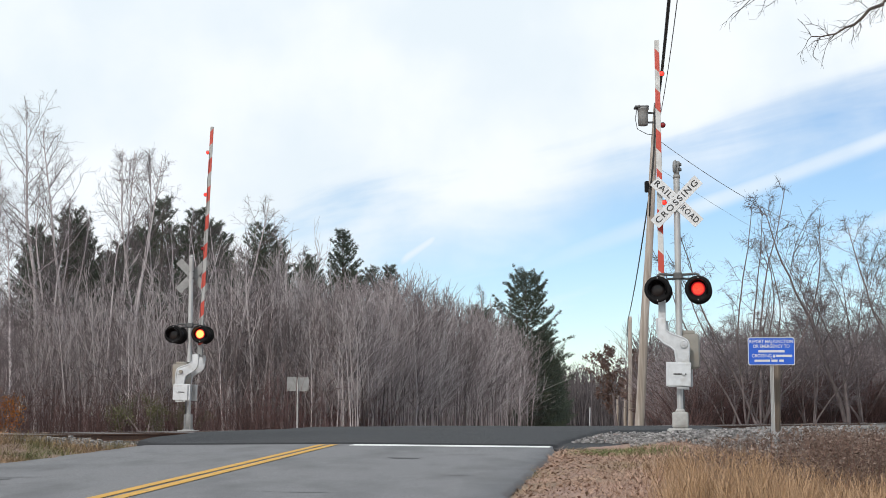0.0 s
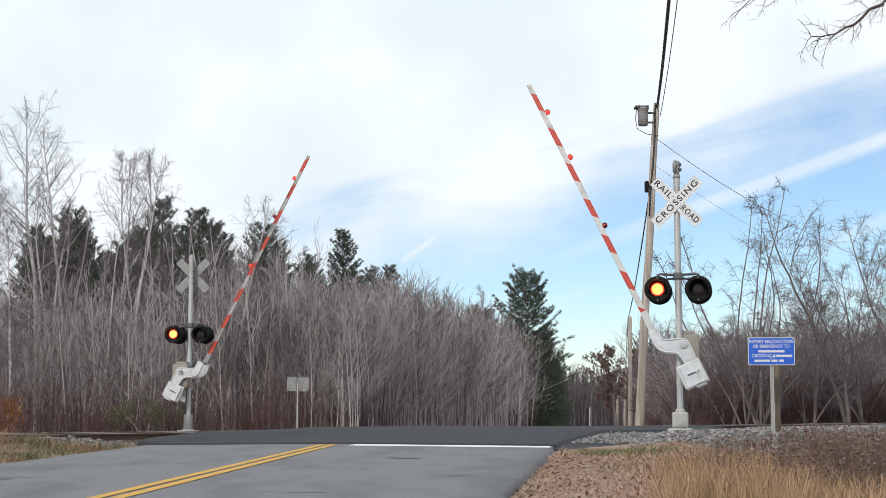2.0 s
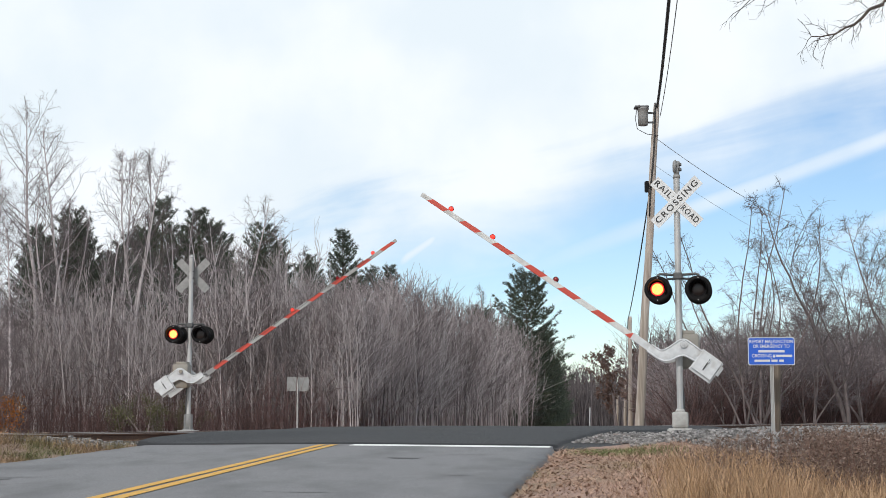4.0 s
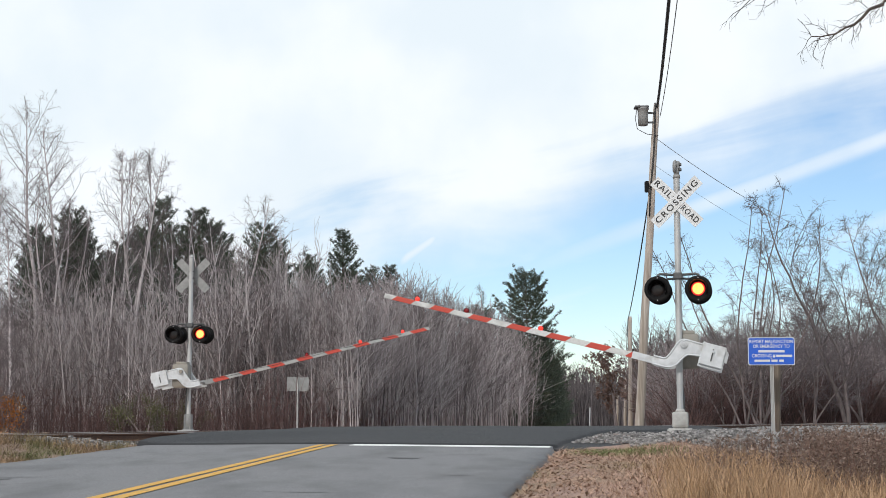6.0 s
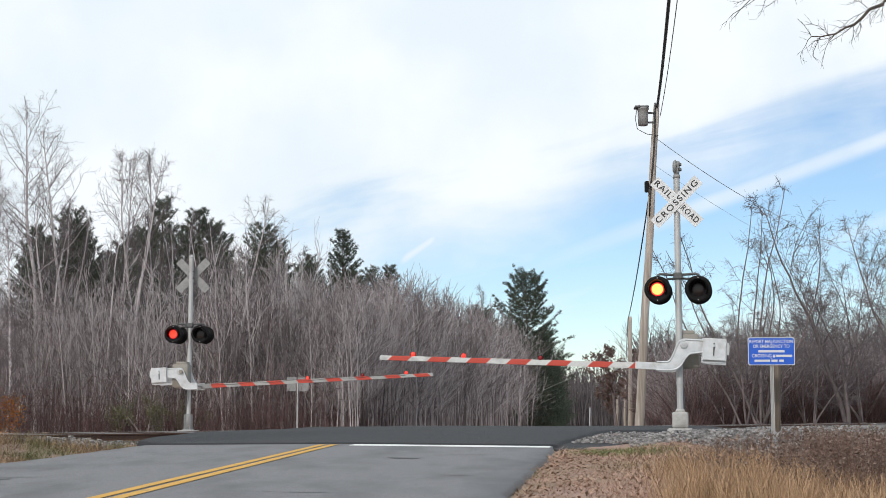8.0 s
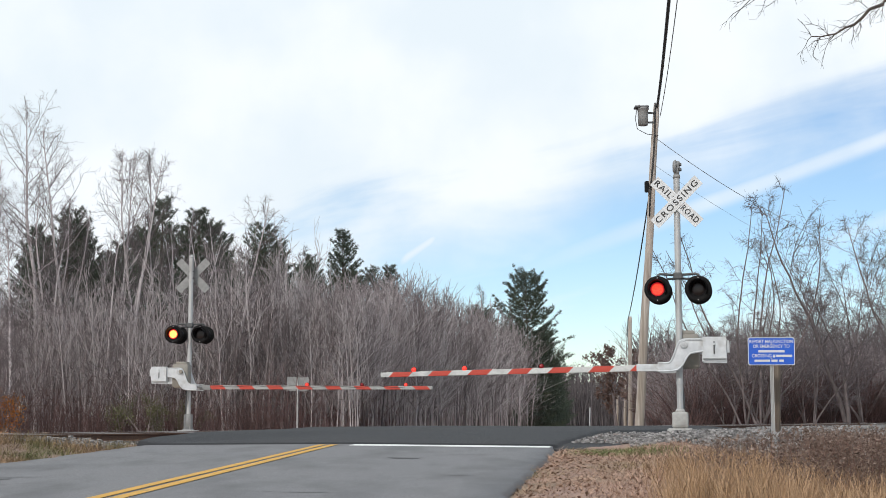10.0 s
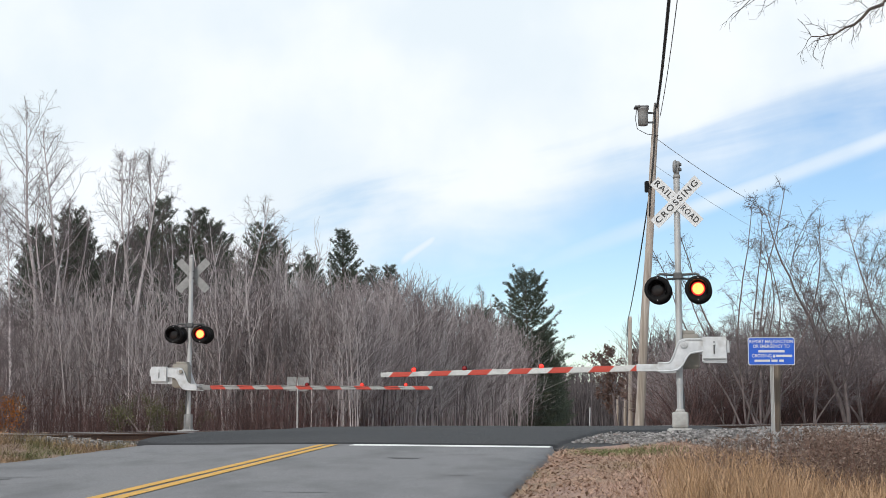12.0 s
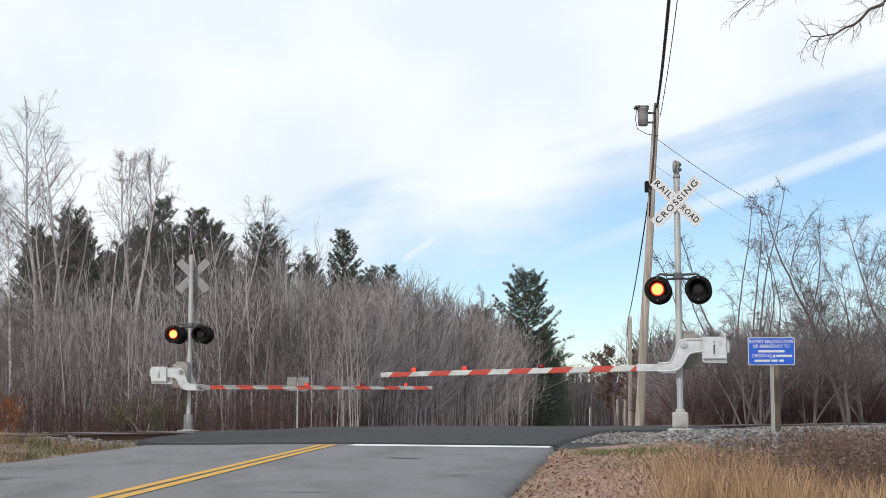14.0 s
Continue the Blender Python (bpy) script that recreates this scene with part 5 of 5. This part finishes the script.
# ---- a roadside tree whose limbs hang over the road ----
def roadside_tree():
    rng = np.random.default_rng(61)
    trunk, crown = Tubes(), Tubes()
    trunk.tube([(8.6, 13, -0.7), (8.65, 13, 1.5), (8.5, 13.1, 4.0), (8.4, 13.2, 7.0), (8.3, 13.2, 10)], [0.2, 0.17, 0.14, 0.1, 0.04], 10)
    for path, r in (([(8.5, 13, 3.7), (7.0, 13.4, 4.3), (5.6, 13.8, 4.55), (4.55, 14, 4.56), (4.28, 14.05, 4.36), (4.05, 14.1, 4.2), (3.75, 14.1, 4.17)], 0.034),
                    ([(8.5, 13, 4.2), (6.5, 13.6, 4.75), (5.0, 13.9, 4.66), (4.3, 14.1, 4.64), (3.9, 14.2, 4.66)], 0.03),
                    ([(8.5, 13.1, 4.9), (6.2, 13.8, 5.4), (4.4, 14.2, 5.0), (3.5, 14.3, 4.72), (3.15, 14.3, 4.6)], 0.04)):
        pts = np.array(path, float)
        fine = np.concatenate([pts[i] + (pts[i + 1] - pts[i]) * np.linspace(0, 1, 4)[:3, None] for i in range(len(pts) - 1)] + [pts[-1:]])
        fine += rng.normal(0, 0.02, fine.shape)
        rad = np.linspace(r, 0.005, len(fine))
        trunk.tube(fine, rad, 6)
        for k in range(8, len(fine)):
            for _ in range(2):
                d = fine[k] - fine[k - 1]
                d /= np.linalg.norm(d)
                sp, sd, sr = grow(crown, fine[k], sprout(rng, d, rng.uniform(0.4, 1.0)), rng.uniform(0.12, 0.4), 0.004, 0.002, 4, 4, rng, 0.2, -0.03)
                for t in range(6):
                    i = int(rng.integers(1, 5))
                    grow(crown, sp[i], sprout(rng, sd[i], rng.uniform(0.4, 0.9)), rng.uniform(0.05, 0.17), 0.002, 0.0012, 2, 3, rng, 0.25, -0.03)
    return trunk.arrays(), crown.arrays()


tree_thing("roadside_tree", roadside_tree(), (M["twig_dark"], M["twig_dark"]), "bare roadside tree with limbs hanging over the verge", "roadside trees")


# ---- grass and weeds on the verges ----
def blade_variants(seed, count, per, spread, bend, width):
    out = []
    for k in range(count):
        rng = np.random.default_rng(seed + k)
        T = Tubes()
        for b in range(per):
            a, w = rng.uniform(0, 6.283), rng.uniform(0, 6.283)
            base = np.array([math.cos(a), math.sin(a), 0]) * spread * rng.random() ** 0.5
            h, be = rng.uniform(0.5, 1.0), bend * rng.uniform(0.3, 1.3)
            side = np.array([-math.sin(w), math.cos(w), 0]) * width
            v = []
            for q in (0, 0.45, 0.8, 1.0):
                c = base + np.array([math.cos(w) * be * q * q, math.sin(w) * be * q * q, h * q * (1 - 0.25 * be * q)])
                v += [c - side * (1 - 0.8 * q), c + side * (1 - 0.8 * q)]
            f = np.array([[2 * i, 2 * i + 1, 2 * i + 3, 2 * i + 2] for i in range(3)])
            T.add(np.array(v), f)
        out.append(T.arrays())
    return out


def weed_variants(seed, count):
    out = []
    for k in range(count):
        rng = np.random.default_rng(seed + k)
        T, S = Tubes(), Tubes()
        bp, bd, br = grow(T, (0, 0, 0), (rng.normal(0, 0.1), rng.normal(0, 0.1), 1), 0.9, 0.004, 0.002, 5, 3, rng, 0.06, 0.0)
        for t in range(9):
            i = int(rng.integers(2, 6))
            sp, sd, sr = grow(T, bp[i], sprout(rng, bd[i], rng.uniform(0.4, 0.9)), rng.uniform(0.08, 0.25), 0.002, 0.001, 2, 3, rng, 0.15, 0.05)
            for q in range(5):
                c0 = sp[int(rng.integers(1, 3))] + rng.normal(0, 0.02, 3)
                a, b = rng.normal(0, 0.011, 3), rng.normal(0, 0.011, 3)
                S.add(np.array([c0 - a, c0 - b, c0 + a, c0 + b]), np.array([[0, 1, 2, 3]]))
        out.append((T.arrays(), S.arrays()))
    return out


def verge(name, label, variants, mat, count, seed, place, category="grass"):
    rng = np.random.default_rng(seed)
    pl = []
    while len(pl) < count:
        got = place(rng)
        if got is None:
            continue
        x, y, h, s, lean = got
        pl.append((int(rng.integers(len(variants))), x, y, float(ground_z(x, y)) - 0.01, rng.uniform(0, 6.283), s, h, rng.normal(0, lean), rng.normal(0, lean)))
    v, f = scattered(variants, pl)
    tagged(new(name, quad_mesh(name, v, f, mat)), label, category, kind="stuff")
    return pl


def short_place(rng):
    x, y = rng.uniform(-0.5, 9), rng.uniform(9, 24.4)
    s, l = road_sl(x, y)
    if l < 3.7 + 0.1 * math.sin(3 * s) + 0.06 * math.sin(11 * s) or (s > 0.25 and l > 3.7) or (s > gravel_front(x) - 0.15 and l > 5.0):
        return None
    k = float(sstep(l, 3.8, 5.6))
    if l < 4.0 and rng.random() < 0.5:
        return x, y, rng.uniform(0.05, 0.13), rng.uniform(0.3, 0.5), 0.3
    return x, y, 0.05 + 0.12 * k * rng.uniform(0.5, 1.3), rng.uniform(0.25, 0.5), 0.2


def left_place(rng):
    x, y = rng.uniform(-12, -4.5), rng.uniform(13, 25.5)
    s, l = road_sl(x, y)
    u, n = track_un(x, y)
    if l > -3.72 - 0.1 * math.sin(2 * s) or n < 0.95:
        return None
    return x, y, rng.uniform(0.07, 0.2) if n > 1.6 else rng.uniform(0.14, 0.3), rng.uniform(0.25, 0.5), 0.2


def green_place(rng):
    x, y = rng.normal(3.0, 0.45), rng.normal(22.7, 0.35)
    s, l = road_sl(x, y)
    if l < 4.1:
        return None
    return x, y, rng.uniform(0.07, 0.14), rng.uniform(0.25, 0.4), 0.2


def tall_place(rng):
    y = rng.uniform(11, 21.5)
    b = rng.normal(0.235, 0.065)
    x = b * y
    s, l = road_sl(x, y)
    if l < 5.2:
        return None
    top = 0.33 + y * outline(b, [(0.086, -0.046), (0.133, -0.035), (0.165, -0.02), (0.205, -0.014), (0.26, -0.024), (0.32, -0.03)])
    h = max(0.12, top - float(ground_z(x, y))) * rng.uniform(0.35, 1.0)
    return x, y, min(h, 1.2), rng.uniform(0.35, 0.7), 0.2


BLADES = blade_variants(500, 6, 12, 0.45, 0.5, 0.012)
TALL = blade_variants(520, 6, 12, 0.35, 0.35, 0.007)
verge("short_grass", "short faded brown grass on the verge", BLADES, M["short_grass"], 3700, 20, short_place)
verge("left_grass", "short faded green and brown grass beside the road", BLADES, M["mixed_grass"], 2300, 21, left_place)
verge("green_grass", "patch of green grass by the gravel", BLADES, M["green_grass"], 260, 22, green_place)
verge("tall_grass", "tall golden dry grass", TALL, M["straw"], 2100, 23, tall_place)
WEEDS = weed_variants(540, 8)


def left_weed_place(rng):
    x = rng.uniform(-13, -6.2)
    y = rng.uniform(18, 25.5)
    u, n = track_un(x, y)
    s, l = road_sl(x, y)
    if not 0.9 < n < 3.0 or l > -4.4 or (x > -7.2 and n < 2.0):
        return None
    return x, y, rng.uniform(0.1, 0.32), rng.uniform(0.25, 0.4), 0.15


verge("left_weeds", "dry brown weeds along the ballast", CANES, M["cane"], 110, 27, left_weed_place, "weeds")


def weed_place(rng):
    y = rng.uniform(13, 23.2)
    b = rng.uniform(0.157, 0.34) if rng.random() < 0.6 else rng.uniform(0.255, 0.34)
    x = b * y
    s, l = road_sl(x, y)
    if l < 5.6:
        return None
    top = 0.33 + y * outline(b, [(0.157, -0.026), (0.205, -0.016), (0.245, -0.012), (0.34, -0.013)])
    h = max(0.15, top - float(ground_z(x, y))) * rng.uniform(0.55, 1.1)
    return x, y, min(h, 1.2), h * rng.uniform(0.8, 1.2), 0.12


pl = verge("dry_weeds", "dry brown weed stalks", [w[0] for w in WEEDS], M["weed"], 1350, 24, weed_place, "weeds")
v, f = scattered([w[1] for w in WEEDS], pl)
tagged(new("seed_heads", quad_mesh("seed_heads", v, f, M["seed"])), "pale fluffy seed heads on the dry weeds", "weeds", kind="stuff")


def fallen_leaves():
    rng = np.random.default_rng(71)
    T = Tubes()
    n = 0
    while n < 5000:
        x, y = rng.uniform(0, 6), rng.uniform(10, 23.5)
        s, l = road_sl(x, y)
        if not 3.75 < l < 6.5:
            continue
        n += 1
        z = float(ground_z(x, y)) + rng.uniform(0.02, 0.06)
        a = rng.uniform(0, 6.28)
        q = rng.uniform(0.01, 0.03)
        u, w = np.array([math.cos(a), math.sin(a), rng.normal(0, 0.35)]) * q, np.array([-math.sin(a), math.cos(a), rng.normal(0, 0.35)]) * q * 0.6
        c = np.array([x, y, z])
        T.add(np.array([c - u, c - w, c + u, c + w]), np.array([[0, 1, 2, 3]]))
    v, f = T.arrays()
    tagged(new("fallen_leaves", quad_mesh("fallen_leaves", v, f, M["leaf_brown"])), "fallen brown leaves on the verge", "leaves", kind="stuff")


fallen_leaves()


# ---- what moves: the gate arms come down, the lamps flash in turn ----
NEAR_LIFT = [(0, 91.05), (0.4, 91.0), (0.5, 90.65), (0.75, 86.3), (1.0, 81.55), (1.5, 73.5), (2.0, 65.5), (2.5, 57.6), (3.0, 49.8), (3.2, 46.9), (4.2, 33.5), (5.3, 21.9), (5.5, 20.0),
             (6.0, 15.2), (6.5, 10.6), (7.0, 6.1), (7.5, 4.5), (8.0, 3.3), (8.2, 2.9), (9.6, 0.25), (10.0, 0.0), (14.0, 0.0)]
FAR_LIFT = [(0, 88.2), (0.4, 88.2), (0.5, 87.8), (0.75, 83.8), (1.0, 79.3), (1.5, 71.7), (2.0, 64.0), (2.5, 56.5), (3.0, 49.0), (3.2, 46.1), (4.2, 32.7), (5.3, 20.4), (5.5, 18.4),
            (6.0, 13.5), (6.5, 8.8), (7.0, 7.1), (7.5, 5.6), (8.0, 3.0), (8.2, 2.5), (9.4, 0.2), (9.8, 0.0), (14.0, 0.0)]


def lamp_face(lit, weak):
    """The turn that brings a lens's bright, weak or dark face to the front."""
    return 240.0 if not lit else 120.0 if weak else 0.0


def motions():
    for arm, pivot, lift in ((near_arm, NEAR_PIVOT, NEAR_LIFT), (far_arm, FAR_PIVOT, FAR_LIFT)):
        walk(arm, [(t, pose(*pivot, 0, a, 0)) for t, a in lift])
    for lens, base, side, weak in MOVERS:
        lit = side == 1

        def face(t):
            if weak is None:
                return 0.0 if lit else 180.0
            return lamp_face(lit, any(a <= t < b for a, b in weak))

        at = face(0.0)
        rows = [(0.0, at)]
        for t in SWITCH:
            lit = not lit
            to = face(t)
            turn = (to - at) % 360
            first = frame(t - 0.05)
            rows.append(((first - 2) / FPS, at))
            rows += [((first - 1 + k) / FPS, at + turn * k / 3) for k in range(4)]
            rows.append(((first + 3) / FPS, at + turn))
            at = to
        rows.append((14.0, at))
        walk(lens, [(t, base @ pose(0, 0, 0, 0, a, 0)) for t, a in rows])


motions()
